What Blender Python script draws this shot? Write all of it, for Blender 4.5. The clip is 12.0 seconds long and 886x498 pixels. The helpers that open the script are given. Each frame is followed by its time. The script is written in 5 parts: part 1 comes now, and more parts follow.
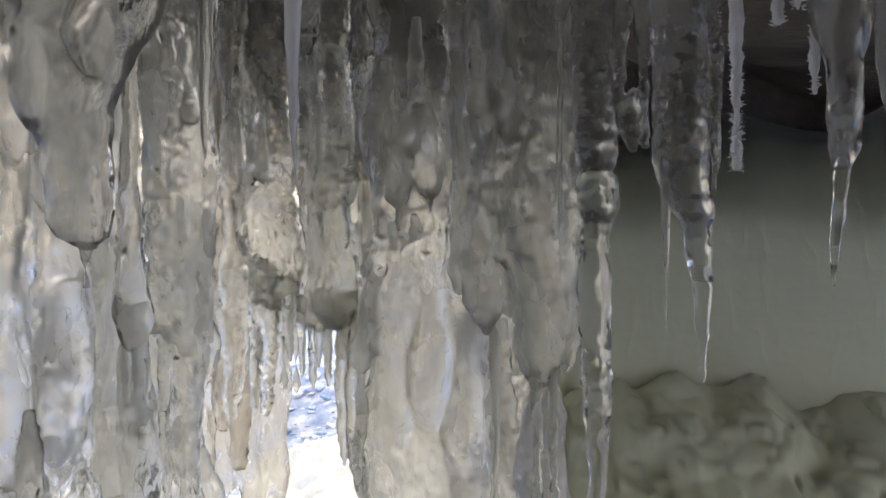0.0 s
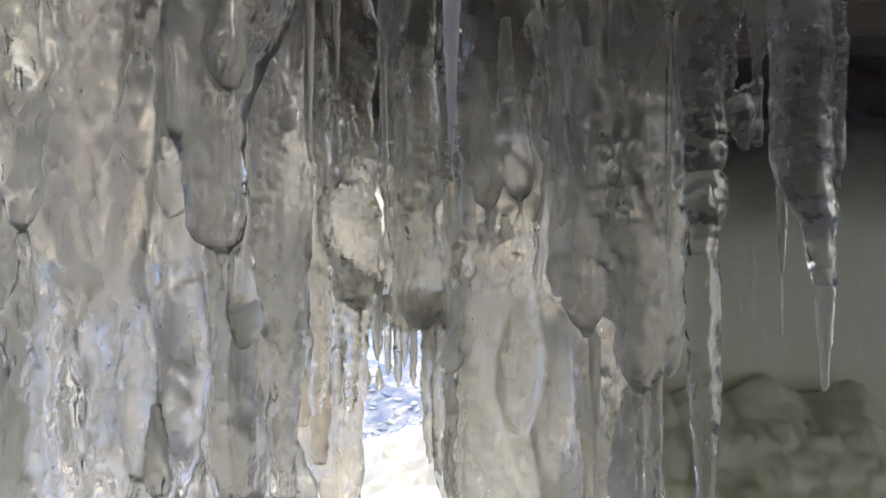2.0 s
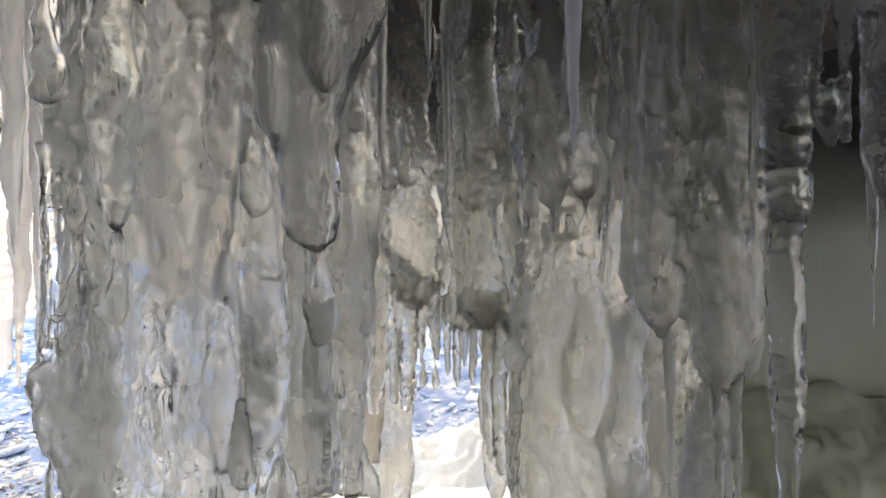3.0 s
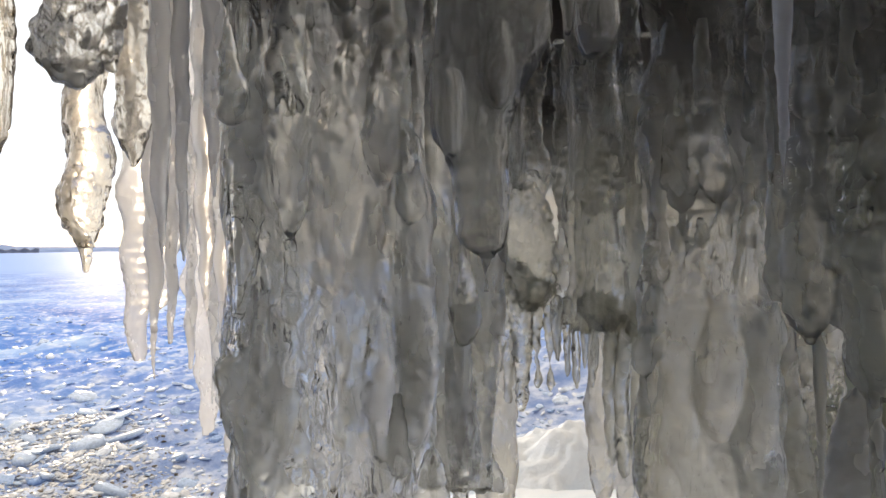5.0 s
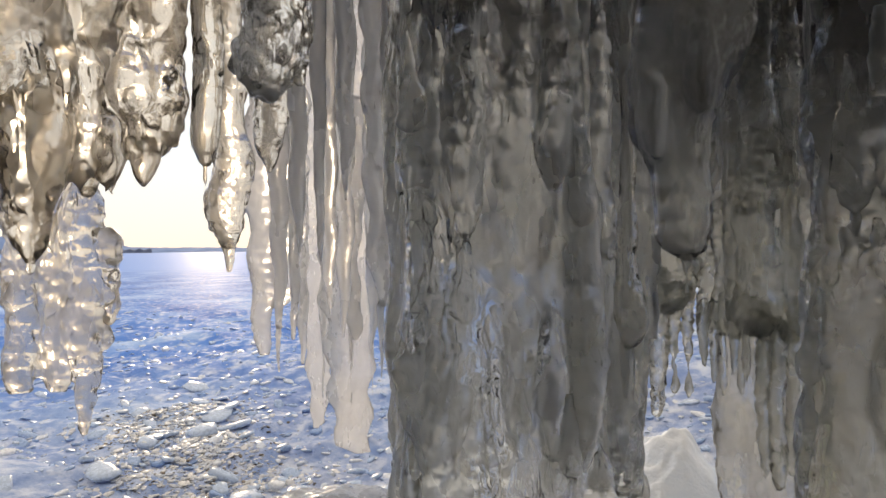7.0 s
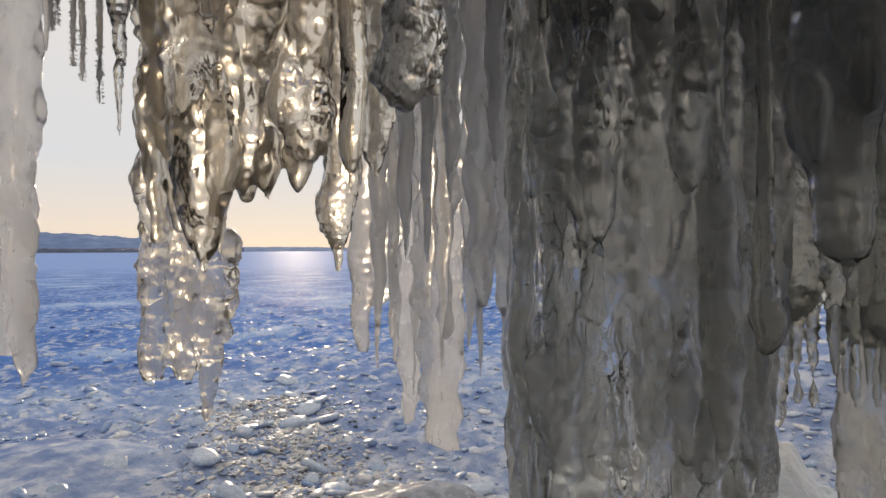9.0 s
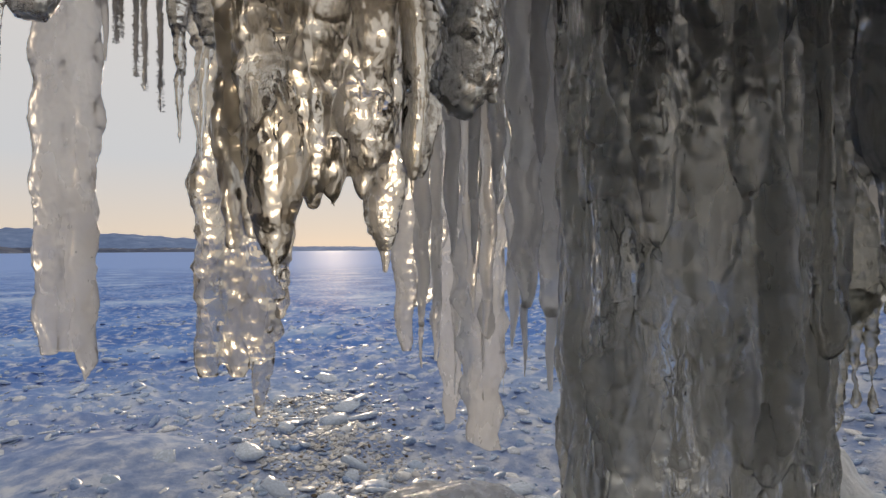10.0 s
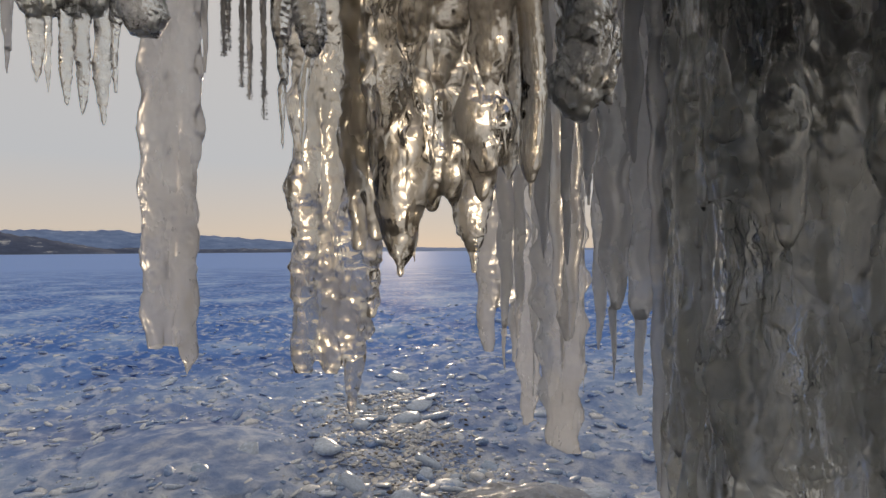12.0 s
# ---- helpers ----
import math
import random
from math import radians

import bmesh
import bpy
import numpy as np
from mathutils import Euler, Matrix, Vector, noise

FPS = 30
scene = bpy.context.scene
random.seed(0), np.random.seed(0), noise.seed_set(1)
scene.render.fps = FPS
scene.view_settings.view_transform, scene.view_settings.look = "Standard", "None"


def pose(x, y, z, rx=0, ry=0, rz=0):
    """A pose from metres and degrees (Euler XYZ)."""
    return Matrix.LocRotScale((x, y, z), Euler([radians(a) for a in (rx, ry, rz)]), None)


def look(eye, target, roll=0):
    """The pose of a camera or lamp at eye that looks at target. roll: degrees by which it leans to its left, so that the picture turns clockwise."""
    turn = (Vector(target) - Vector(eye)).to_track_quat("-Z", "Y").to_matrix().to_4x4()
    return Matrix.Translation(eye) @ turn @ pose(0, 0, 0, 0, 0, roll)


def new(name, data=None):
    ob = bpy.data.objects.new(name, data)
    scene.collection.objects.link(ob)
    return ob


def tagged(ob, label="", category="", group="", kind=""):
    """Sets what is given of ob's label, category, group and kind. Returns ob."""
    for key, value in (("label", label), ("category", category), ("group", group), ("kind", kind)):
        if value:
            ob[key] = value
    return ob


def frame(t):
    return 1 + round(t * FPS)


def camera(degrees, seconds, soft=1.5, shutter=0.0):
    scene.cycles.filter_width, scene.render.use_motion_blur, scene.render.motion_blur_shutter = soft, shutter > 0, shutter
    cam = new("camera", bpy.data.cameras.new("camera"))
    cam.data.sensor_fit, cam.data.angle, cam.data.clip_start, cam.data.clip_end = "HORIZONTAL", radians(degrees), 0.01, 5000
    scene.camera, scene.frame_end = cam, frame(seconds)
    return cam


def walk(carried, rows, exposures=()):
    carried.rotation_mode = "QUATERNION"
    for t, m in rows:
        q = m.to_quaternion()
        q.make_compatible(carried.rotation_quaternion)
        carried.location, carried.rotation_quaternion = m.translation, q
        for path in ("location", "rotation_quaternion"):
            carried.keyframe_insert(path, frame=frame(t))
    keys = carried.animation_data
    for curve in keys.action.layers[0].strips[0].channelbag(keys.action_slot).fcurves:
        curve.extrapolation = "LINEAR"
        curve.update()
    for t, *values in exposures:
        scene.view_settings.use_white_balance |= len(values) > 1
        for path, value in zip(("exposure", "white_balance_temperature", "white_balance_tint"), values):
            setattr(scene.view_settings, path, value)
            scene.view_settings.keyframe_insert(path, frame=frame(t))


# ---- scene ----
cam = camera(72.3, 12.0)
# seconds, eye (metres), yaw to the left, pitch up, roll (degrees)
PATH = [
    (0, 0.0443, -0.0694, 1.4043, 0.95, -0.36, -0.47),
    (0.5, 0.0358, -0.0703, 1.4054, 1.90, -0.41, -0.42),
    (1, 0.0268, -0.0716, 1.4055, 3.00, -0.36, -0.41),
    (1.5, 0.0193, -0.0725, 1.4067, 4.39, -0.42, -0.54),
    (2, 0.0120, -0.0722, 1.4071, 6.14, -0.46, -0.58),
    (2.5, -0.0010, -0.0744, 1.4071, 7.73, -0.48, -0.61),
    (3, -0.0154, -0.0778, 1.4057, 9.39, -0.26, -0.62),
    (4.8, -0.0515, -0.1031, 1.4090, 16.12, -0.14, -0.64),
    (5, -0.0555, -0.1070, 1.4099, 16.94, -0.18, -0.73),
    (5.5, -0.0664, -0.1166, 1.4110, 19.00, -0.14, -0.70),
    (6, -0.0808, -0.1228, 1.4120, 21.00, -0.14, -0.75),
    (6.5, -0.0954, -0.1296, 1.4115, 23.00, -0.05, -0.68),
    (7, -0.1101, -0.1364, 1.4114, 24.95, -0.01, -0.68),
    (9, -0.1376, -0.1674, 1.4130, 32.42, 0.11, -0.34),
    (9.5, -0.1406, -0.1790, 1.4150, 34.05, 0.07, -0.43),
    (10, -0.1451, -0.1884, 1.4171, 35.78, 0.06, -0.42),
    (10.5, -0.1512, -0.1997, 1.4185, 37.35, 0.04, -0.50),
    (11, -0.1575, -0.2082, 1.4187, 38.98, 0.09, -0.46),
    (11.5, -0.1640, -0.2157, 1.4184, 40.53, 0.15, -0.44),
    (12, -0.1699, -0.2202, 1.4179, 42.12, 0.17, -0.43),
]


def eye_pose(x, y, z, yaw, pitch, roll):
    eye = Vector((x, y, z))
    a, b = radians(yaw), radians(pitch)
    ahead = Vector((-math.sin(a) * math.cos(b), math.cos(a) * math.cos(b), math.sin(b)))
    return look(eye, eye + ahead, roll)


EXPOSURES = [
    (0, 1.00, 9000, 13), (3, 0.78, 9000, 13), (5, 0.22, 8900, 13), (7, -0.22, 8900, 14), (9, -0.72, 8700, 14), (12, -1.20, 8600, 14),
]
walk(cam, [(t, eye_pose(*row)) for t, *row in PATH], EXPOSURES)

# ---- light ----
SUN_AZIMUTH, SUN_HEIGHT = 46.0, 8.0        # degrees to the left of +y, above the horizon
world = bpy.data.worlds.new("sky")
scene.world = world
world.use_nodes = True
wt = world.node_tree
sky = wt.nodes.new("ShaderNodeTexSky")
sky.sky_type = 'NISHITA'
sky.sun_disc = False
sky.sun_elevation = radians(SUN_HEIGHT)
sky.sun_rotation = radians(-SUN_AZIMUTH)
sky.air_density, sky.dust_density, sky.ozone_density = 0.8, 0.1, 2.0
haze = wt.nodes.new("ShaderNodeMix")      # thin high cloud over the clear sky
haze.data_type = 'RGBA'
haze.inputs["Factor"].default_value = 0.90
way = wt.nodes.new("ShaderNodeTexCoord")
rise = wt.nodes.new("ShaderNodeSeparateXYZ")
wt.links.new(way.outputs["Generated"], rise.inputs[0])
veil = wt.nodes.new("ShaderNodeValToRGB")  # warm white near the horizon, pale blue higher up
for stop, (at, tone) in zip(list(veil.color_ramp.elements) + [veil.color_ramp.elements.new(0.12)], ((0.0, (0.84, 0.80, 0.80)), (0.45, (0.26, 0.52, 1.0)), (0.14, (0.66, 0.79, 1.0)))):
    stop.position, stop.color = at, (*tone, 1)
wt.links.new(rise.outputs["Z"], veil.inputs["Fac"])
lift = wt.nodes.new("ShaderNodeVectorMath")
lift.operation = 'SCALE'
lift.inputs["Scale"].default_value = 13.5
wt.links.new(veil.outputs["Color"], lift.inputs[0])
wt.links.new(lift.outputs[0], haze.inputs[7])
wt.links.new(sky.outputs["Color"], haze.inputs[6])
wt.nodes["Background"].inputs["Strength"].default_value = 0.12
wt.links.new(haze.outputs[2], wt.nodes["Background"].inputs["Color"])

sun = bpy.data.lights.new("sun", 'SUN')
sun.energy, sun.angle, sun.color = 1.3, radians(3.0), (1.0, 0.90, 0.77)
sun_ob = new("sun", sun)
a, b = radians(SUN_AZIMUTH), radians(SUN_HEIGHT)
sun_way = Vector((-math.sin(a) * math.cos(b), math.cos(a) * math.cos(b), math.sin(b)))
sun_ob.matrix_world = look(sun_way * 50, (0, 0, 0))

# ---- noise ----
TABLE = np.random.RandomState(5).rand(64, 64, 64).astype(np.float32) * 2 - 1


def noise3(p, size):
    """Smooth value noise, -1 to 1, at points p (n, 3), with lumps about size across."""
    q = np.asarray(p, np.float64) / size + 1000.0
    i = np.floor(q).astype(int)
    f = q - i
    f = f * f * (3 - 2 * f)
    out = 0
    for dx in (0, 1):
        for dy in (0, 1):
            for dz in (0, 1):
                w = abs(1 - dx - f[:, 0]) * abs(1 - dy - f[:, 1]) * abs(1 - dz - f[:, 2])
                out = out + w * TABLE[(i[:, 0] + dx) % 64, (i[:, 1] + dy) % 64, (i[:, 2] + dz) % 64]
    return out


def noise2(x, y, size):
    return noise3(np.column_stack([x, y, np.full(len(x), 7.3 * size)]), size)


# ---- materials ----
class Nodes:
    def __init__(self, name):
        self.mat = bpy.data.materials.new(name)
        self.mat.use_nodes = True
        self.tree = self.mat.node_tree
        self.tree.nodes.clear()
        self.out = self.add("ShaderNodeOutputMaterial")
        self.place = self.add("ShaderNodeNewGeometry").outputs["Position"]

    def add(self, kind, **settings):
        n = self.tree.nodes.new(kind)
        for key, value in settings.items():
            n.inputs[key.replace("_", " ")].default_value = value
        return n

    def link(self, a, b):
        self.tree.links.new(a, b)

    def noise(self, scale, detail=3.0, rough=0.55, stretch=(1, 1, 1)):
        m = self.add("ShaderNodeMapping")
        m.inputs["Scale"].default_value = stretch
        self.link(self.place, m.inputs["Vector"])
        n = self.add("ShaderNodeTexNoise", Scale=scale, Detail=detail, Roughness=rough)
        self.link(m.outputs["Vector"], n.inputs["Vector"])
        return n.outputs["Fac"]

    def ramp(self, fac, *stops):
        r = self.add("ShaderNodeValToRGB")
        e = r.color_ramp.elements
        while len(e) < len(stops):
            e.new(0.5)
        for el, (at, c) in zip(e, stops):
            el.position = at
            el.color = (c, c, c, 1) if isinstance(c, (int, float)) else (*c, 1)
        self.link(fac, r.inputs["Fac"])
        return r.outputs["Color"]

    def bump(self, height, strength, distance, normal=None):
        n = self.add("ShaderNodeBump", Strength=strength, Distance=distance)
        self.link(height, n.inputs["Height"])
        if normal is not None:
            self.link(normal, n.inputs["Normal"])
        return n.outputs["Normal"]

    def mix(self, fac, a, b):
        n = self.add("ShaderNodeMixShader")
        if isinstance(fac, float):
            n.inputs[0].default_value = fac
        else:
            self.link(fac, n.inputs[0])
        self.link(a, n.inputs[1])
        self.link(b, n.inputs[2])
        return n.outputs[0]

    def done(self, shader):
        self.link(shader, self.out.inputs["Surface"])
        return self.mat


def ice(name, tint, milk_colour, milk_low, milk_high, rough_low, rough_high, frost=0.0, size=1.0, clear=0.0, through_share=0.85, clear_dim_above=None, veined=0.5, glint=0.35):
    """Ice: light-passing ice that is clear in places and cloudy in others, with small bubbles and a wet sheen.
    clear: the share of its glassy part that is lens-clear; clear_dim_above: heights between which its cloudiness falls to the share given."""
    m = Nodes(name)
    clouds = m.noise(30 / size, 4.0, 0.6, (1, 1, 0.45))
    fine = m.noise(260 / size, 3.0, 0.6)
    ribs = m.noise(120 / size, 2.0, 0.5, (0.3, 0.3, 1))
    veins = m.ramp(m.noise(42 / size, 2.5, 0.5, (1, 1, 0.4)), (0.45, 0.0), (0.5, 1.0), (0.55, 0.0))
    cells = m.add("ShaderNodeTexVoronoi", Scale=70 / size)
    m.link(m.place, cells.inputs["Vector"])
    normal = m.bump(fine, 0.12, 0.0010 * size)
    normal = m.bump(ribs, 0.25, 0.0014 * size, normal)
    normal = m.bump(m.noise(75 / size, 1.5, 0.5, (1, 1, 0.6)), 1.1 * veined, 0.0045 * size, normal)
    normal = m.bump(veins, veined, 0.0014 * size, normal)
    beads = m.bump(m.ramp(cells.outputs["Distance"], (0.06, 0.0), (0.16, 1.0)), 0.3, 0.0007 * size, normal)
    beads = m.bump(veins, veined, 0.0014 * size, beads)
    runs = m.ramp(m.noise(95, 2.0, 0.45, (1, 1, 0.3)), (0.58, 0.0), (0.66, 1.0))
    drops = m.ramp(m.noise(170, 1.0, 0.4, (1, 1, 0.7)), (0.62, 0.0), (0.70, 1.0))
    scallops = m.add("ShaderNodeTexVoronoi", Scale=55.0)
    scallops.feature = 'SMOOTH_F1'
    m.link(m.place, scallops.inputs["Vector"])
    beads = m.bump(scallops.outputs["Distance"], glint * 0.6, 0.006, beads)
    beads = m.bump(runs, glint, 0.0022, beads)
    beads = m.bump(drops, glint, 0.0016, beads)
    body = m.add("ShaderNodeBsdfPrincipled", IOR=1.31)
    body.inputs["Base Color"].default_value = (*tint, 1)
    body.inputs["Transmission Weight"].default_value = 1.0
    m.link(m.ramp(clouds, (0.35, rough_low), (0.65, rough_high)), body.inputs["Roughness"])
    m.link(normal, body.inputs["Normal"])
    body.inputs["Coat Weight"].default_value = 1.0 - frost
    body.inputs["Coat Roughness"].default_value = 0.03
    body.inputs["Coat IOR"].default_value = 1.31
    m.link(beads, body.inputs["Coat Normal"])
    glassy = body.outputs[0]
    if clear:
        lens = m.add("ShaderNodeBsdfPrincipled", IOR=1.31, Roughness=0.03)
        lens.inputs["Base Color"].default_value = (*tint, 1)
        lens.inputs["Transmission Weight"].default_value = 1.0
        m.link(beads, lens.inputs["Normal"])
        panes = m.noise(34 / size, 2.5, 0.55, (1, 1, 0.5))
        glassy = m.mix(m.ramp(panes, (0.49, 0.5 * clear), (0.59, 1.0)), glassy, lens.outputs[0])
    white = m.add("ShaderNodeBsdfDiffuse")
    white.inputs["Color"].default_value = (*milk_colour, 1)
    m.link(normal, white.inputs["Normal"])
    glow = m.add("ShaderNodeBsdfTranslucent")
    glow.inputs["Color"].default_value = (*milk_colour, 1)
    m.link(normal, glow.inputs["Normal"])
    milk = m.mix(through_share, white.outputs[0], glow.outputs[0])
    sheen = m.add("ShaderNodeBsdfGlossy", Roughness=0.05 + 0.4 * frost)
    m.link(beads, sheen.inputs["Normal"])
    edge = m.add("ShaderNodeFresnel", IOR=1.31)
    m.link(beads, edge.inputs["Normal"])
    milk = m.mix(edge.outputs[0], milk, sheen.outputs[0])
    amount = m.ramp(m.noise(22 / size, 3.0, 0.6, (1, 1, 0.5)), (0.32, milk_low), (0.68, milk_high))
    if clear:
        less = m.add("ShaderNodeMath")
        less.operation = 'MULTIPLY'
        m.link(amount, less.inputs[0])
        m.link(m.ramp(panes, (0.49, 1.0), (0.59, 0.4)), less.inputs[1])
        amount = less.outputs[0]
    if clear_dim_above:
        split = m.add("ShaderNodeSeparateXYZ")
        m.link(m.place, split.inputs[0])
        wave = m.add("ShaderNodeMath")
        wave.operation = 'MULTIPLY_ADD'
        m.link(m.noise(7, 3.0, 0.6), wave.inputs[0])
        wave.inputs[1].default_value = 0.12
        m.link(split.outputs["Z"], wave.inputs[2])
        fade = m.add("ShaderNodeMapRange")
        fade.inputs["To Min"].default_value = clear_dim_above[2]
        fade.inputs["From Min"].default_value, fade.inputs["From Max"].default_value = clear_dim_above[1] + 0.06, clear_dim_above[0] + 0.06
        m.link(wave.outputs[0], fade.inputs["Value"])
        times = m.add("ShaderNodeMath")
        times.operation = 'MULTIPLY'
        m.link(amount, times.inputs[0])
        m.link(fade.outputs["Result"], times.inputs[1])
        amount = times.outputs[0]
    return m.done(m.mix(amount, glassy, milk))


# cloudiness falls with height: rock shows through, and roof dimming is painted in
ice_grey = ice("grey_ice", (0.970, 0.966, 0.930), (0.91, 0.905, 0.85), 0.32, 0.42, 0.16, 0.34, size=2.0, clear=0.4, through_share=0.93, clear_dim_above=(1.48, 1.66, 0.3), veined=0.2, glint=1.0)
ice_glassy = ice("glassy_ice", (0.963, 0.960, 0.915), (0.885, 0.88, 0.815), 0.26, 0.36, 0.14, 0.30, size=1.7, clear=0.45, through_share=0.93, clear_dim_above=(1.48, 1.66, 0.12), veined=0.3, glint=0.9)
# tinted darker than the other ice, for the sheet at the back
ice_back = ice("darker_ice", (0.84, 0.83, 0.79), (0.62, 0.61, 0.56), 0.40, 0.60, 0.14, 0.34, size=2.0, clear=0.3, through_share=0.85, veined=0.3, glint=0.6)
ice_smooth = ice("smooth_ice", (0.95, 0.943, 0.91), (0.85, 0.84, 0.79), 0.20, 0.34, 0.12, 0.30, size=2.5, clear=0.35, through_share=0.95, veined=0.12, glint=0.25)
ice_clear = ice("clear_ice", (0.95, 0.95, 0.93), (0.84, 0.84, 0.80), 0.05, 0.22, 0.02, 0.20)
# warm tone of the low sun is put into tint and milk colour
ice_sun_toned = ice("sun_toned_ice", (0.92, 0.875, 0.795), (0.70, 0.64, 0.54), 0.24, 0.44, 0.10, 0.30, size=2.2, clear=0.55, veined=0.3, glint=0.3)
ice_pale = ice("pale_ice", (0.96, 0.957, 0.95), (0.89, 0.882, 0.868), 0.50, 0.74, 0.15, 0.35, size=2.5, through_share=0.86, veined=0.2, glint=0.25)
ice_frost = ice("hoarfrost", (0.97, 0.97, 0.97), (0.88, 0.88, 0.88), 0.6, 0.9, 0.3, 0.5, 1.0, size=0.5, through_share=0.5)
ice_green = ice("green_ice", (0.93, 0.955, 0.90), (0.64, 0.665, 0.51), 0.88, 0.98, 0.4, 0.6, 0.6, size=4.0, through_share=0.1, clear_dim_above=(1.40, 1.56, 0.0), veined=0.09)


def rock_material():
    m = Nodes("dark_rock")
    big, small = m.noise(6, 6.0, 0.65), m.noise(60, 5.0, 0.6)
    colour = m.ramp(big, (0.3, (0.030, 0.024, 0.020)), (0.55, (0.075, 0.060, 0.050)), (0.75, (0.14, 0.115, 0.095)))
    p = m.add("ShaderNodeBsdfPrincipled", Roughness=0.7)
    m.link(colour, p.inputs["Base Color"])
    m.link(m.bump(small, 0.5, 0.01, m.bump(big, 0.6, 0.05)), p.inputs["Normal"])
    return m.done(p.outputs[0])


def ground_material():
    """Lake ice: white crusts and bare blue ice near the shore, a blue belt, and snow farther out, with sky-shade blue
    added to the colours.
    """
    m = Nodes("lake_ice")
    big, mid, small = m.noise(0.5, 5.0, 0.6), m.noise(6, 5.0, 0.6), m.noise(45, 4.0, 0.6)
    far = m.add("ShaderNodeVectorMath")
    far.operation = 'LENGTH'
    m.link(m.place, far.inputs[0])
    way = m.add("ShaderNodeMath")
    way.operation = 'MULTIPLY_ADD'
    m.link(m.noise(0.05, 4.0, 0.6), way.inputs[0])
    way.inputs[1].default_value = 30.0
    m.link(far.outputs["Value"], way.inputs[2])
    belt = m.add("ShaderNodeMapRange")
    belt.inputs["From Min"].default_value, belt.inputs["From Max"].default_value = 45.0, 80.0
    m.link(way.outputs[0], belt.inputs["Value"])
    # blue of sky-lit shade is put into the ice's own blue
    bare = m.ramp(big, (0.30, (0.035, 0.12, 0.42)), (0.5, (0.09, 0.23, 0.60)), (0.68, (0.34, 0.50, 0.78)))
    crust = m.ramp(mid, (0.50, 0.0), (0.70, 0.85))

    def blend(fac, a, b):
        n = m.add("ShaderNodeMix")
        n.data_type = 'RGBA'
        m.link(fac, n.inputs["Factor"])
        m.link(a, n.inputs[6])
        if isinstance(b, tuple):
            n.inputs[7].default_value = (*b, 1)
        else:
            m.link(b, n.inputs[7])
        return n.outputs[2]

    near = blend(crust, bare, (0.62, 0.70, 0.84))
    shore = m.add("ShaderNodeMapRange")
    shore.inputs["From Min"].default_value, shore.inputs["From Max"].default_value = 9.0, 3.6
    shore.inputs["To Max"].default_value = 0.68
    m.link(far.outputs["Value"], shore.inputs["Value"])
    near = blend(shore.outputs["Result"], near, m.ramp(mid, (0.35, (0.24, 0.31, 0.45)), (0.6, (0.60, 0.65, 0.73))))
    # the far snow's colour holds the same painted sky blue
    colour = blend(belt.outputs["Result"], near, (0.22, 0.37, 0.74))
    p = m.add("ShaderNodeBsdfPrincipled", IOR=1.31)
    m.link(colour, p.inputs["Base Color"])
    m.link(m.ramp(small, (0.4, 0.5), (0.62, 0.8)), p.inputs["Roughness"])
    p.inputs["Specular IOR Level"].default_value = 0.015
    m.link(m.bump(small, 0.7, 0.014, m.bump(mid, 0.6, 0.05)), p.inputs["Normal"])
    return m.done(p.outputs[0])


def chunk_material(name="broken_ice", dark=(0.20, 0.34, 0.62), middle=(0.42, 0.55, 0.75), light=(0.78, 0.82, 0.88)):
    m = Nodes(name)
    info = m.add("ShaderNodeNewGeometry").outputs["Random Per Island"]
    small = m.noise(30, 4.0, 0.6)
    colour = m.ramp(info, (0.0, dark), (0.5, middle), (1.0, light))
    p = m.add("ShaderNodeBsdfPrincipled", IOR=1.31)
    m.link(colour, p.inputs["Base Color"])
    m.link(m.ramp(small, (0.4, 0.12), (0.65, 0.45)), p.inputs["Roughness"])
    p.inputs["Transmission Weight"].default_value = 0.15
    m.link(m.bump(small, 0.4, 0.01), p.inputs["Normal"])
    return m.done(p.outputs[0])


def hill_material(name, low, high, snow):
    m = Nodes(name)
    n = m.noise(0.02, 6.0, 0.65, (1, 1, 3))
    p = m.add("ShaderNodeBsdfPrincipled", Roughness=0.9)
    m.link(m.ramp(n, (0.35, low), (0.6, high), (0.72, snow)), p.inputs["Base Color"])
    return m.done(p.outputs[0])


def snow_material():
    m = Nodes("snow")
    big, small = m.noise(3, 4.0, 0.6), m.noise(60, 4.0, 0.6)
    p = m.add("ShaderNodeBsdfPrincipled", Roughness=0.75, IOR=1.31)
    m.link(m.ramp(big, (0.3, (0.64, 0.75, 0.88)), (0.6, (0.80, 0.85, 0.91))), p.inputs["Base Color"])
    m.link(m.bump(small, 0.5, 0.010, m.bump(big, 0.4, 0.08)), p.inputs["Normal"])
    return m.done(p.outputs[0])


def pebble_material():
    m = Nodes("dark_pebbles")
    info = m.add("ShaderNodeNewGeometry").outputs["Random Per Island"]
    p = m.add("ShaderNodeBsdfPrincipled", Roughness=0.5)
    m.link(m.ramp(info, (0.0, (0.03, 0.025, 0.02)), (1.0, (0.16, 0.13, 0.10))), p.inputs["Base Color"])
    return m.done(p.outputs[0])


snow = snow_material()
rock, lake_ice, broken_ice, pebbles = rock_material(), ground_material(), chunk_material(), pebble_material()
shore_chips = chunk_material("shore_chips", (0.40, 0.46, 0.56), (0.66, 0.68, 0.72), (0.86, 0.85, 0.84))
# blue haze of distance is mixed into both hill colours, most in the far
hazed_far_hill = hill_material("hazed_far_hill", (0.09, 0.17, 0.36), (0.14, 0.24, 0.46), (0.28, 0.38, 0.56))
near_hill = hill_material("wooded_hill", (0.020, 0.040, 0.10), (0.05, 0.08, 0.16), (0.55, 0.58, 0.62))


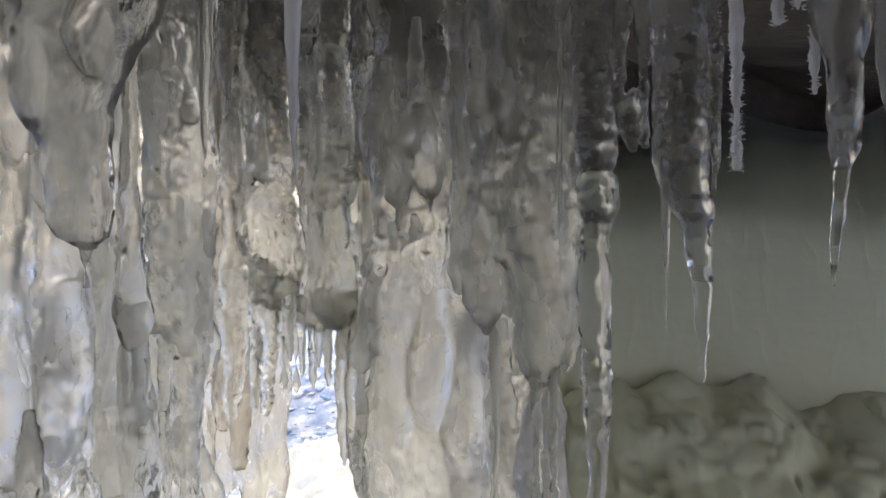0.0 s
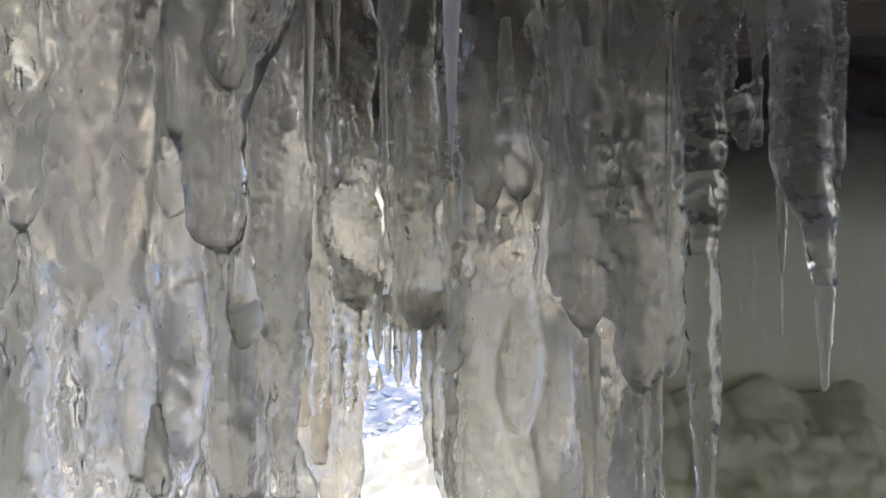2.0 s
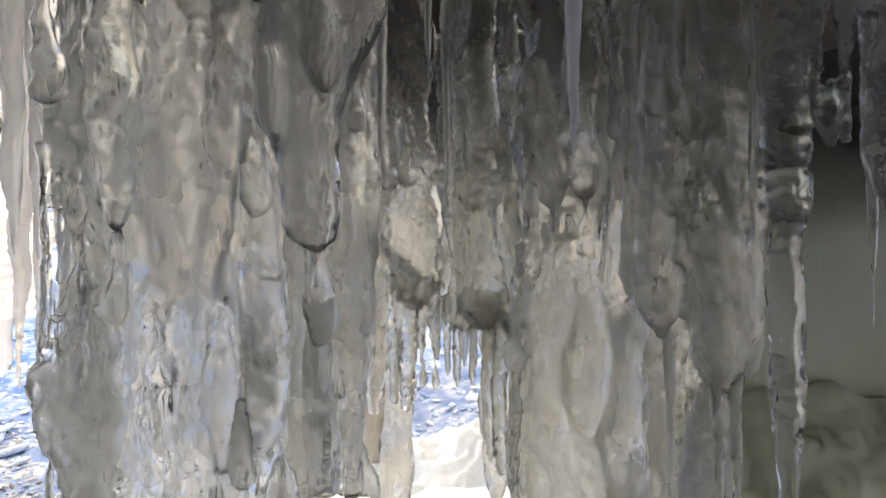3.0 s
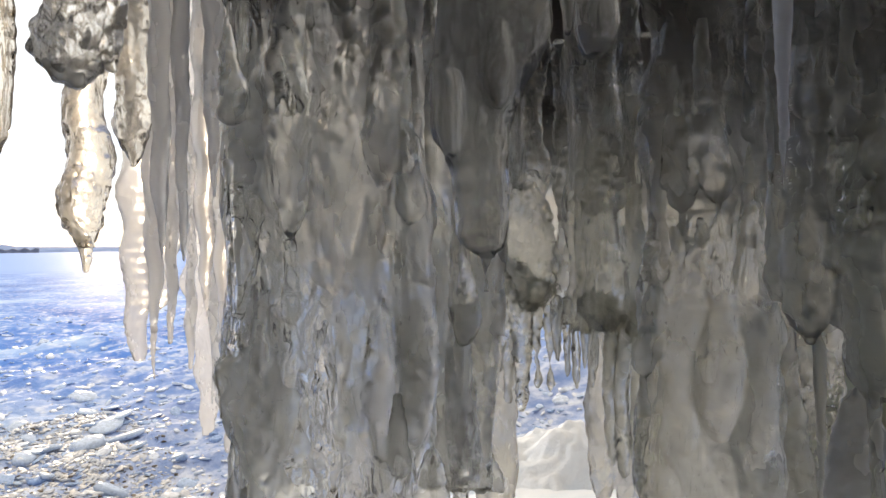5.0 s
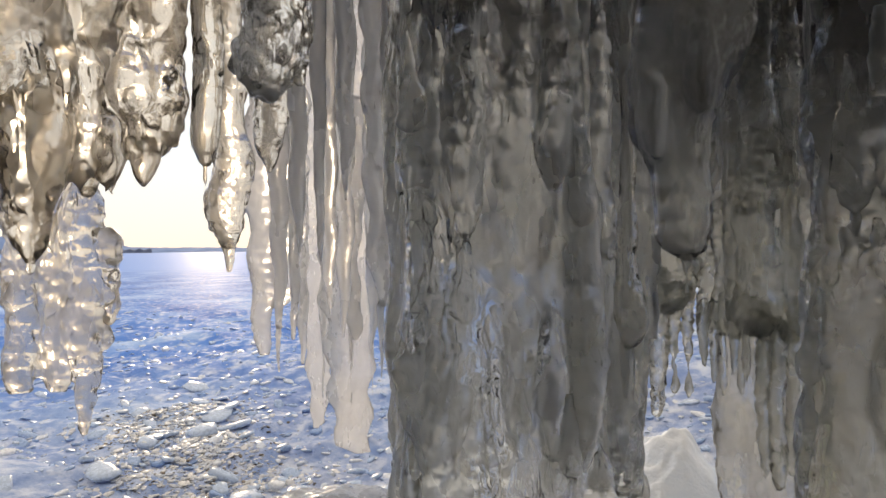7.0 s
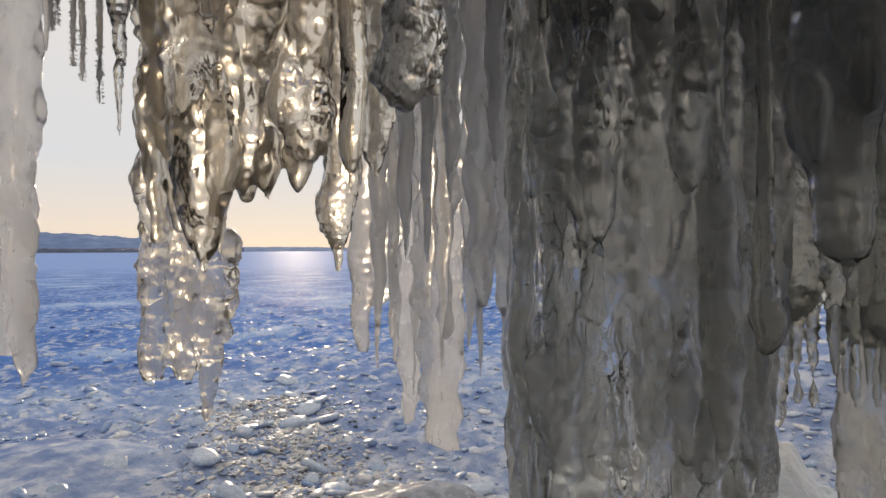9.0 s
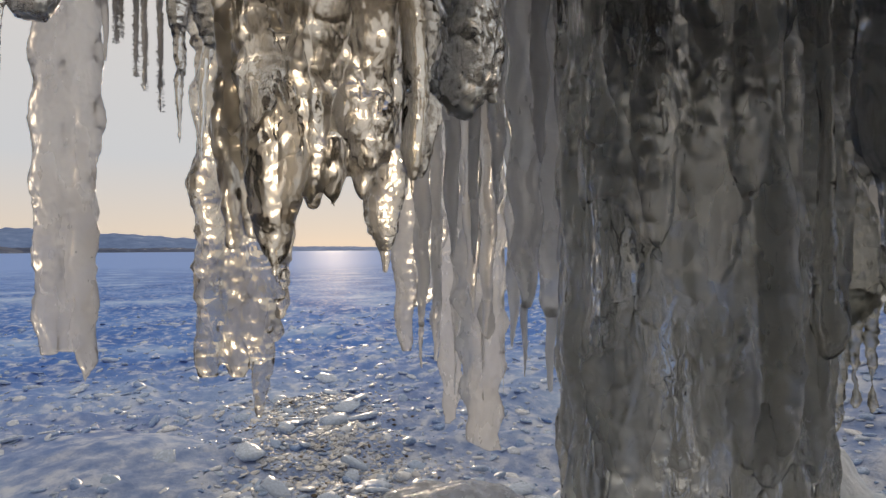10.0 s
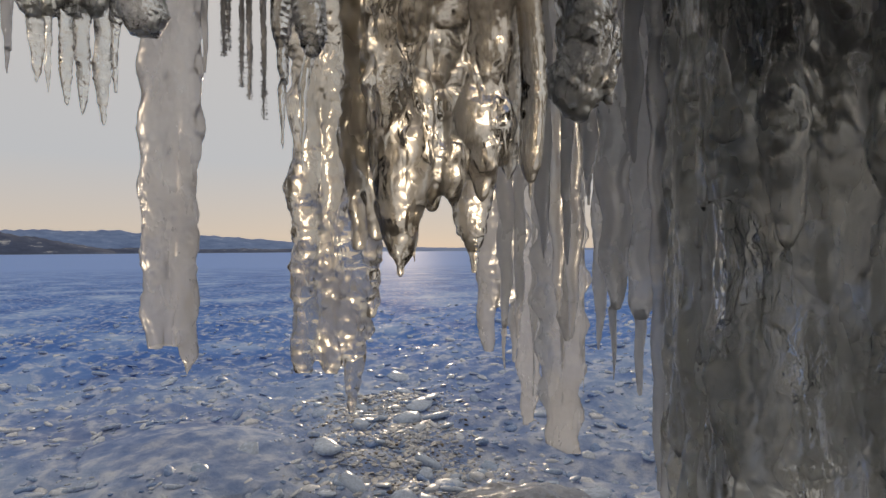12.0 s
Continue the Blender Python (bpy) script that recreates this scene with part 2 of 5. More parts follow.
# ---- mesh helpers ----
def mesh_object(name, verts, faces, material, smooth=True):
    me = bpy.data.meshes.new(name)
    me.from_pydata([tuple(v) for v in verts], [], faces)
    if smooth:
        me.polygons.foreach_set("use_smooth", [True] * len(me.polygons))
    me.materials.append(material)
    me.update()
    return new(name, me)


def grid(name, xs, ys, height, material, flip=False):
    """A sheet over the plan grid xs by ys with z = height(x, y)."""
    gx, gy = np.meshgrid(xs, ys)
    x, y = gx.ravel(), gy.ravel()
    z = height(x, y)
    n, rows = len(xs), len(ys)
    i = (np.arange(rows - 1)[:, None] * n + np.arange(n - 1)[None, :]).ravel()
    f = np.column_stack([i, i + 1, i + n + 1, i + n])
    if flip:
        f = f[:, ::-1]
    return mesh_object(name, np.column_stack([x, y, z]), f.tolist(), material)


def roof_height(x, y):
    d = np.maximum(0.0, -0.62 * x + 0.78 * y - 0.35)
    return np.where(d < 1.2, 1.64 + 0.62 * d, 2.384 + 0.25 * (d - 1.2))


# ---- setting ----
def lake_height(x, y):
    r = np.hypot(x + 3.0, y - 2.5)
    near = np.clip(1.6 - r / 14.0, 0.05, 1.0)
    z = 0.12 * noise2(x, y, 1.9) * near + 0.05 * noise2(x + 9, y, 0.55) * near
    plates = noise2(x, y + 31, 0.22)
    z += 0.030 * np.sign(plates) * np.minimum(1, np.abs(plates) * 3) * near
    z += 0.014 * noise2(x + 5, y, 0.09) * near
    # shore rises under the rock on the right
    z += 0.5 * np.clip((0.8 * x + 0.55 * y - 0.55) / 2.2, 0, 1.2)
    return z


def spread(centre, fine, reach, n):
    s = np.linspace(-1, 1, n)
    k = math.asinh(reach / fine)
    return centre + fine * np.sinh(s * k)


ground = grid("ground", spread(-3.2, 1.2, 3000, 390), spread(2.8, 1.2, 3000, 390), lake_height, lake_ice)
tagged(ground, "frozen lake of blue ice crusted with broken snow and ice", "ground", kind="structure")


def roof():
    xs, ys = np.linspace(-2.3, 2.4, 120), np.linspace(0, 1, 120)
    def low(x, y):
        p = np.column_stack([x, y, 0 * x])
        return roof_height(x, y) + 0.05 * noise3(p, 0.45) + 0.03 * noise3(p, 0.13)
    gx, gy = np.meshgrid(xs, ys)
    x, v = gx.ravel(), gy.ravel()
    edge = 2.05 + 0.30 * np.clip((-0.75 - x) / 0.3, 0, 1) + 0.06 * np.sin(x * 7)
    y = -1.75 + v * (edge + 1.75)
    n = len(xs)
    under = np.column_stack([x, y, low(x, y)])
    over = np.column_stack([x, y, low(x, y) + 1.4 + 0.3 * noise2(x, y, 0.8)])
    i = (np.arange(n - 1)[:, None] * n + np.arange(n - 1)[None, :]).ravel()
    f = np.column_stack([i, i + n, i + n + 1, i + 1])
    m = n * n
    faces = f.tolist() + (f[:, ::-1] + m).tolist()
    rim = [k for k in range(n)] + [k * n + n - 1 for k in range(1, n)] + [n * (n - 1) + k for k in range(n - 2, -1, -1)] + [k * n for k in range(n - 2, 0, -1)]
    for a, b in zip(rim, rim[1:] + rim[:1]):
        faces.append((a, b, b + m, a + m))
    ob = mesh_object("ceiling", np.vstack([under, over]), faces, rock)
    return tagged(ob, "dark brown rock roof of the shore cave", "cave roof", kind="structure")


roof()


def rock_wall(name, ax, ay, bx, by, z0, z1, thick):
    """A rough rock wall between two places of the plan, its inner side to the left of the way from a to b."""
    nu, nz = 60, 50
    u, v = np.meshgrid(np.linspace(0, 1, nu), np.linspace(0, 1, nz))
    u, v = u.ravel(), v.ravel()
    way = np.array([bx - ax, by - ay])
    length = np.linalg.norm(way)
    side = np.array([-way[1], way[0]]) / length
    p = np.column_stack([ax + u * way[0], ay + u * way[1], z0 + v * (z1 - z0)])
    d = 0.10 * noise3(p, 0.5) + 0.04 * noise3(p, 0.15)
    inner = p + np.column_stack([side[0] * d, side[1] * d, 0 * d])
    outer = p - np.array([side[0] * thick, side[1] * thick, 0])
    i = (np.arange(nz - 1)[:, None] * nu + np.arange(nu - 1)[None, :]).ravel()
    f = np.column_stack([i, i + nu, i + nu + 1, i + 1])
    m = nu * nz
    faces = f.tolist() + (f[:, ::-1] + m).tolist()
    rim = list(range(nu)) + [k * nu + nu - 1 for k in range(1, nz)] + [nu * (nz - 1) + k for k in range(nu - 2, -1, -1)] + [k * nu for k in range(nz - 2, 0, -1)]
    for a, b in zip(rim, rim[1:] + rim[:1]):
        faces.append((a, a + m, b + m, b))
    ob = mesh_object(name, np.vstack([inner, outer]), faces, rock)
    return tagged(ob, "rough dark rock wall that closes off the cave and its light", "rock wall", kind="structure")


def rock_lip():
    """The rock that hangs lower behind the near icicles."""
    nu, nv = 90, 40
    u, v = np.meshgrid(np.linspace(0, 1, nu), np.linspace(0, 1, nv))
    u, v = u.ravel(), v.ravel()
    x = -0.66 + u * 2.4
    turn = v * math.pi
    y = 1.24 - 0.28 * np.cos(turn) * (1 - 0.15 * u)
    z = 2.25 - 0.71 * np.sin(turn) ** 0.4 + 0.30 * np.clip(0.10 - u, 0, 1) / 0.10
    p = np.column_stack([x, y, z])
    p[:, 2] += 0.035 * noise3(p, 0.22) + 0.015 * noise3(p, 0.06)
    p[:, 1] += 0.03 * noise3(p + 5, 0.15)
    i = (np.arange(nv - 1)[:, None] * nu + np.arange(nu - 1)[None, :]).ravel()
    f = np.column_stack([i, i + nu, i + nu + 1, i + 1]).tolist()
    f += [tuple(k * nu for k in range(nv)), tuple(k * nu + nu - 1 for k in reversed(range(nv)))]
    f += [(k, k + 1, (nv - 1) * nu + k + 1, (nv - 1) * nu + k) for k in range(nu - 1)]
    ob = mesh_object("trim_rock_lip", p, f, rock)
    return tagged(ob, "dark brown rock lip hanging behind the icicles", "rock lip", kind="structure")


rock_lip()
rock_wall("wall_north", 1.75, 0.98, 0.24, 1.02, -0.3, 2.2, 0.5)
# walls out of view, added to limit the light that reaches the ice
rock_wall("wall_south_unseen", 1.3, -1.5, 0.0, -1.7, -0.3, 2.6, 0.4)
rock_wall("wall_west_unseen", 0.05, -1.7, -1.7, -1.3, -0.3, 2.9, 0.4)
rock_wall("wall_east_unseen", 1.5, 2.6, 1.7, 0.7, -0.3, 2.6, 0.4)


def ridge(name, label, material, azimuth0, azimuth1, distance, height, depth, rough):
    """A long hill on the horizon between two azimuths (degrees left of +y), with a height over the way along it."""
    n, rows = 160, 10
    verts, faces = [], []
    for j in range(rows):
        v = j / (rows - 1)
        for i in range(n):
            u = i / (n - 1)
            a = radians(azimuth0 + u * (azimuth1 - azimuth0))
            r = distance + depth * v
            verts.append([-math.sin(a) * r, math.cos(a) * r, v, u])
    p = np.array(verts)
    h = np.array([height(u) for u in p[:, 3]])
    bell = np.sin(np.pi * 0.5 * np.minimum(1, p[:, 2] * 1.6)) * np.where(p[:, 2] > 0.8, (1 - p[:, 2]) * 5, 1)
    q = np.column_stack([p[:, 0], p[:, 1], 0 * p[:, 0]])
    z = h * bell * (1 + rough * noise3(q, distance * 0.02) + 0.5 * rough * noise3(q, distance * 0.006)) - 2 * (p[:, 2] > 0.98)
    for j in range(rows - 1):
        for i in range(n - 1):
            k = j * n + i
            faces.append((k, k + n, k + n + 1, k + 1))
    ob = mesh_object(name, np.column_stack([p[:, 0], p[:, 1], z - 0.5]), faces, material)
    return tagged(ob, label, "hill", kind="structure")


ridge("backdrop_hills", "long snow-dusted hills on the far shore, coloured with blue haze", hazed_far_hill, 52, 100, 2300,
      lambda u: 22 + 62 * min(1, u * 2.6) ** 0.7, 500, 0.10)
ridge("backdrop_hills_low", "low far shore of the lake, coloured with haze", hazed_far_hill, 28, 58, 2500, lambda u: 10 + 16 * u, 400, 0.10)
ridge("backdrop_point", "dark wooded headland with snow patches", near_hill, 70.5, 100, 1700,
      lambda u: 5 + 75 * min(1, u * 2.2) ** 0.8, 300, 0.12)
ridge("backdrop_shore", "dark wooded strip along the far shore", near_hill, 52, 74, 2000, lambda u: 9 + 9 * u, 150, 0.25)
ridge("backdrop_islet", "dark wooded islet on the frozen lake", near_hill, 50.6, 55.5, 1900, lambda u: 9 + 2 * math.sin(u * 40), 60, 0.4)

# ---- ice ----
class Ice:
    """Strands of hanging ice that are fused into one body."""

    def __init__(self, seed):
        self.rng = random.Random(seed)
        self.bodies, self.needles = [("", [], [])], []
        self.shift = self.rng.uniform(0, 50)

    def hang(self, x, y, *rings, flat=1.0, face=0.0, part=""):
        """A strand hung at x, y: rings of (height, radius) or (height, radius, dx, dy) from the top down. flat: its
        thickness against its width, face: the azimuth that its broad side looks to, part: the name of a piece of its own."""
        if part:
            self.bodies.append((part, [], []))
        _, verts, faces = self.bodies[-1 if part else 0]
        zs = np.array([r[0] for r in rings])
        keys = np.array([[r[1], *(r[2:] if len(r) > 2 else (0, 0))] for r in rings])
        step = max(0.003, float(np.median(keys[:, 0])) * 0.35)
        n = max(4, int((zs[0] - zs[-1]) / step))
        z = np.linspace(zs[0], zs[-1], n)
        r, dx, dy = (np.interp(-z, -zs, keys[:, k]) for k in range(3))
        segs = 14
        ca, sa = math.cos(radians(face)), math.sin(radians(face))
        first = len(verts)
        wob = self.rng.uniform(0, 100)
        for k in range(n):
            sway = r[k] * 0.25 * math.sin(z[k] * 40 + wob) * min(1, k / 4)
            for s in range(segs):
                t = 2 * math.pi * s / segs
                u, v = r[k] * math.cos(t), r[k] * math.sin(t) * flat
                verts.append((x + dx[k] + sway * 0.6 + ca * u - sa * v, y + dy[k] + sway * 0.4 + sa * u + ca * v, z[k]))
        for k in range(n - 1):
            for s in range(segs):
                a, b = first + k * segs + s, first + k * segs + (s + 1) % segs
                faces.append((a, a + segs, b + segs, b))
        faces.append(tuple(first + s for s in range(segs)))
        faces.append(tuple(first + (n - 1) * segs + s for s in reversed(range(segs))))

    def lobes(self, count, line, top, low, size, flat=0.45):
        """Runs of meltwater frozen on the face along a line of the plan: tongues with a swollen, rounded end."""
        legs = list(zip(line, line[1:]))
        spans = [math.hypot(b[0] - a[0], b[1] - a[1]) for a, b in legs]
        for _ in range(count):
            a, b = self.rng.choices(legs, spans)[0]
            u = self.rng.random()
            r = size * self.rng.uniform(0.45, 1.5)
            long = r * self.rng.uniform(4, 14)
            z = self.rng.uniform(low, top)
            lean = self.rng.uniform(-0.2, 0.2) * r
            tip = [(z - 0.5 * r, 0.16 * r), (z - self.rng.uniform(0.8, 2.5) * r, 0.05 * r)] if self.rng.random() < 0.4 else []
            self.hang(a[0] + u * (b[0] - a[0]), a[1] + u * (b[1] - a[1]),
                      (z + long, 0.3 * r, lean, 0), (z + 0.6 * long, 0.62 * r, lean * 0.5, 0), (z + 0.25 * long, 0.95 * r), (z + 1.1 * r, r),
                      (z + 0.45 * r, 0.8 * r), (z + 0.12 * r, 0.45 * r), (z, 0.2 * r), *tip,
                      flat=flat * self.rng.uniform(0.7, 1.3), face=math.degrees(math.atan2(b[1] - a[1], b[0] - a[0])))

    def frost(self, x, y, top, low, r, count, length):
        """Needles of hoarfrost round a strand."""
        verts, faces = [], []
        for _ in range(count):
            z = self.rng.uniform(low, top)
            a = self.rng.uniform(0, 2 * math.pi)
            out = Vector((math.cos(a), math.sin(a), self.rng.uniform(-0.5, 0.6))).normalized()
            side = out.cross(Vector((self.rng.gauss(0, 1), self.rng.gauss(0, 1), self.rng.gauss(0, 1)))).normalized()
            other = out.cross(side)
            base = Vector((x + 0.7 * r * math.cos(a), y + 0.7 * r * math.sin(a), z))
            size = length * self.rng.uniform(0.4, 1.0)
            w = size * 0.20
            k = len(verts)
            verts += [base + side * w, base - side * w * 0.5 + other * w * 0.8, base - side * w * 0.5 - other * w * 0.8,
                      base + out * size * 0.6 + side * w * 1.1, base + out * size]
            faces += [(k, k + 1, k + 3), (k + 1, k + 4, k + 3), (k + 1, k + 2, k + 4), (k + 2, k, k + 3), (k + 2, k + 3, k + 4)]
        self.needles.append((verts, faces))

    def fused(self, name, verts, faces, material, voxel, lump, ripple, size, ease_steps):
        """Fuses strands into one body and weathers its surface."""
        rough = mesh_object("rough", verts, faces, material)
        mod = rough.modifiers.new("fuse", 'REMESH')
        mod.mode, mod.voxel_size = 'VOXEL', voxel
        ease = rough.modifiers.new("ease", 'SMOOTH')
        ease.factor, ease.iterations = 0.5, ease_steps
        me = bpy.data.meshes.new_from_object(rough.evaluated_get(bpy.context.evaluated_depsgraph_get()))
        old = rough.data
        bpy.data.objects.remove(rough)
        bpy.data.meshes.remove(old)
        n = len(me.vertices)
        co, no = np.empty(n * 3, np.float32), np.empty(n * 3, np.float32)
        me.vertices.foreach_get("co", co)
        me.vertex_normals.foreach_get("vector", no)
        co, no = co.reshape(-1, 3).astype(float), no.reshape(-1, 3)
        p = co + self.shift
        calm = 0.35 + 0.65 * np.clip(0.5 + noise3(p, size * 3.5), 0, 1)
        d = lump * noise3(p * (1, 1, 0.6), size) + 0.7 * lump * calm * noise3(p, size * 0.42) + 0.26 * lump * calm * noise3(p, size * 0.2)
        pits = noise3(p + 3, size * 0.5)
        d -= 0.3 * lump * calm * np.clip(pits - 0.55, 0, 1)
        crest = np.clip(1 - 4 * np.abs(noise3(p * (1, 1, 0.55) + 8, size * 1.1)), 0, 1) ** 2
        d += 0.45 * lump * calm * crest
        nick = np.clip(1 - 7 * np.abs(noise3(p * (1, 1, 0.45) + 21, size * 0.85)), 0, 1) ** 2
        d += 0.4 * lump * nick * np.clip(noise3(p + 40, size * 2), 0, 1)
        d += ripple * np.sin(p[:, 2] * 2 * math.pi / (size * 0.8) + 3 * noise3(p, size * 3)) * (0.5 + 0.5 * noise3(p, size * 4))
        co += no * d[:, None]
        me.vertices.foreach_set("co", co.ravel())
        me.polygons.foreach_set("use_smooth", [True] * len(me.polygons))
        me.materials.clear()
        me.materials.append(material)
        me.name = name
        me.update()
        return new(name, me)

    def thing(self, name, label, category, material, voxel, lump, ripple, size, group="", ease=2):
        """Links the body with its pieces as one thing."""
        whole = None
        if len(self.bodies) > 1 or self.needles:
            whole = tagged(new(name), label, category, group)
        core = {"icicle": "shaft", "frosted_icicle": "shaft", "ice_column": "shaft", "ice_curtain": "sheet", "ice_slab": "sheet"}.get(name, "body")
        for part, verts, faces in self.bodies:
            ob = self.fused(part or (core if whole else name), verts, faces, material, voxel, lump, ripple, size, 2 if part else ease)
            if whole is None:
                return tagged(ob, label, category, group)
            ob.parent = whole
        for verts, faces in self.needles:
            mesh_object("hoarfrost", verts, faces, ice_frost, smooth=False).parent = whole
        return whole



curtain = Ice(11)
curtain.hang(-0.339, 0.319, (1.738, 0.0122), (1.645, 0.0116), (1.547, 0.0130), (1.477, 0.0140), (1.421, 0.0121), (1.384, 0.0149), (1.328, 0.0121), (1.197, 0.0121, -0.005, -0.003))
curtain.hang(-0.310, 0.297, (1.716, 0.0161), (1.630, 0.0153), (1.517, 0.0166), (1.407, 0.0175), (1.298, 0.0184), (1.210, 0.0184, -0.005, -0.003))
curtain.hang(-0.266, 0.288, (1.695, 0.0525), (1.619, 0.0500), (1.511, 0.0467), (1.428, 0.0521), (1.219, 0.0541, -0.004, -0.003), flat=0.20, face=27)
curtain.hang(-0.260, 0.299, (1.698, 0.0669), (1.623, 0.0637), (1.513, 0.0595), (1.428, 0.0637), (1.215, 0.0637, -0.004, -0.003), flat=0.20, face=25)
curtain.hang(-0.287, 0.310, (1.713, 0.0270), (1.632, 0.0257), (1.473, 0.0266), (1.340, 0.0266), (1.208, 0.0243, -0.005, -0.003))
curtain.hang(-0.258, 0.320, (1.707, 0.0270), (1.632, 0.0257), (1.473, 0.0266), (1.340, 0.0274), (1.207, 0.0266, -0.005, -0.003))
curtain.hang(-0.232, 0.314, (1.694, 0.0189), (1.625, 0.0180), (1.513, 0.0171), (1.471, 0.0171), (1.385, 0.0231), (1.256, 0.0240, -0.004, -0.002), (1.213, 0.0193, -0.004, -0.003))
curtain.hang(-0.277, 0.261, (1.686, 0.0108), (1.609, 0.0103), (1.546, 0.0111), (1.522, 0.0143), (1.490, 0.0135), (1.463, 0.0111), (1.443, 0.0087), (1.427, 0.0048), (1.419, 0.0020))
curtain.hang(-0.257, 0.291, (1.536, 0.0012), (1.534, 0.0027), (1.532, 0.0033), (1.457, 0.0092), (1.419, 0.0150), (1.386, 0.0158), (1.367, 0.0108), (1.357, 0.0042), (1.354, 0.0017))
curtain.hang(-0.221, 0.293, (1.679, 0.0068), (1.565, 0.0065), (1.524, 0.0106), (1.492, 0.0122), (1.472, 0.0090), (1.455, 0.0033))
curtain.hang(-0.206, 0.312, (1.495, 0.0015), (1.493, 0.0034), (1.490, 0.0042), (1.427, 0.0126), (1.393, 0.0168), (1.351, 0.0185), (1.318, 0.0168), (1.280, 0.0126), (1.238, 0.0042))
curtain.hang(-0.210, 0.331, (1.694, 0.0074), (1.629, 0.0070), (1.515, 0.0079), (1.450, 0.0114), (1.384, 0.0088))
curtain.hang(-0.248, 0.302, (1.461, 0.0009), (1.459, 0.0020), (1.457, 0.0025), (1.360, 0.0127), (1.326, 0.0220), (1.292, 0.0246), (1.258, 0.0212), (1.216, 0.0191))
curtain.hang(-0.288, 0.288, (1.440, 0.0009), (1.438, 0.0020), (1.437, 0.0025), (1.352, 0.0127), (1.318, 0.0178), (1.276, 0.0170), (1.216, 0.0170))
curtain.hang(-0.226, 0.290, (1.366, 0.0011), (1.364, 0.0026), (1.362, 0.0033), (1.329, 0.0081), (1.305, 0.0106), (1.289, 0.0065), (1.276, 0.0020))
curtain.hang(-0.264, 0.276, (1.366, 0.0011), (1.365, 0.0026), (1.362, 0.0033), (1.330, 0.0057), (1.297, 0.0081), (1.265, 0.0065), (1.240, 0.0024))
curtain.hang(-0.210, 0.378, (1.717, 0.0132), (1.614, 0.0126), (1.505, 0.0168), (1.400, 0.0189), (1.337, 0.0210), (1.211, 0.0210))
curtain.hang(-0.186, 0.367, (1.363, 0.0022), (1.359, 0.0049), (1.355, 0.0062), (1.318, 0.0098), (1.256, 0.0123), (1.215, 0.0123))
curtain.hang(-0.210, 0.326, (1.339, 0.0026), (1.335, 0.0060), (1.330, 0.0075), (1.307, 0.0112), (1.285, 0.0097), (1.270, 0.0030))
curtain.hang(-0.237, 0.325, (1.317, 0.0026), (1.313, 0.0060), (1.307, 0.0075), (1.274, 0.0127), (1.252, 0.0097), (1.240, 0.0030))
curtain.hang(-0.188, 0.370, (1.345, 0.0026), (1.340, 0.0060), (1.335, 0.0075), (1.289, 0.0121), (1.242, 0.0093), (1.195, 0.0075))
curtain.hang(-0.197, 0.325, (1.396, 0.0009), (1.395, 0.0021), (1.393, 0.0026), (1.341, 0.0069), (1.299, 0.0060), (1.243, 0.0017))
curtain.hang(-0.250, 0.526, (1.437, 0.0531), (1.359, 0.0551, -0.001, -0.001), (1.292, 0.0548, -0.001, -0.001), (1.225, 0.0576, -0.002, -0.001), (1.146, 0.0587, -0.002, -0.002), flat=0.15, face=0)
curtain.hang(-0.294, 0.485, (1.341, 0.0183), (1.268, 0.0274, 0.003, -0.000), (1.164, 0.0326, 0.005, -0.001), flat=0.35, face=0)
curtain.hang(-0.219, 0.287, (1.527, 0.0076), (1.511, 0.0106), (1.491, 0.0100), (1.471, 0.0078, 0.001, 0.000), (1.457, 0.0034, 0.001, 0.001), flat=0.6, face=25)
curtain.hang(-0.216, 0.300, (1.591, 0.0031), (1.530, 0.0055, 0.002, 0.001), (1.468, 0.0096, 0.005, 0.002), (1.427, 0.0123, 0.008, 0.004), (1.386, 0.0152, 0.011, 0.005), (1.357, 0.0133, 0.011, 0.005), (1.337, 0.0072, 0.010, 0.005), flat=0.35, face=25)
curtain.hang(-0.264, 0.283, (1.635, 0.0539), (1.594, 0.0539, -0.000, -0.000), (1.511, 0.0560, 0.001, 0.000), (1.428, 0.0632, 0.003, 0.001), (1.386, 0.0676, 0.004, 0.002), (1.337, 0.0684, 0.002, 0.001), (1.279, 0.0713, 0.004, 0.002), (1.220, 0.0738, 0.005, 0.002), flat=0.13, face=25)
curtain.hang(-0.425, 0.45, (1.800, 0.0130), (1.740, 0.0172), (1.680, 0.0142), (1.620, 0.0133), (1.560, 0.0138), (1.500, 0.0103), (1.440, 0.0160), (1.380, 0.0117), (1.320, 0.0186), (1.260, 0.0127), (1.200, 0.0166), (1.140, 0.0117))
curtain.hang(-0.403, 0.415, (1.800, 0.0224), (1.740, 0.0227), (1.680, 0.0168), (1.620, 0.0215), (1.560, 0.0135), (1.500, 0.0234), (1.440, 0.0168), (1.380, 0.0257), (1.320, 0.0197), (1.260, 0.0218), (1.200, 0.0191), (1.140, 0.0160))
curtain.hang(-0.379, 0.376, (1.800, 0.0255), (1.740, 0.0149), (1.680, 0.0218), (1.620, 0.0146), (1.560, 0.0213), (1.500, 0.0203), (1.440, 0.0217), (1.380, 0.0240), (1.320, 0.0174), (1.260, 0.0225), (1.200, 0.0133), (1.140, 0.0225))
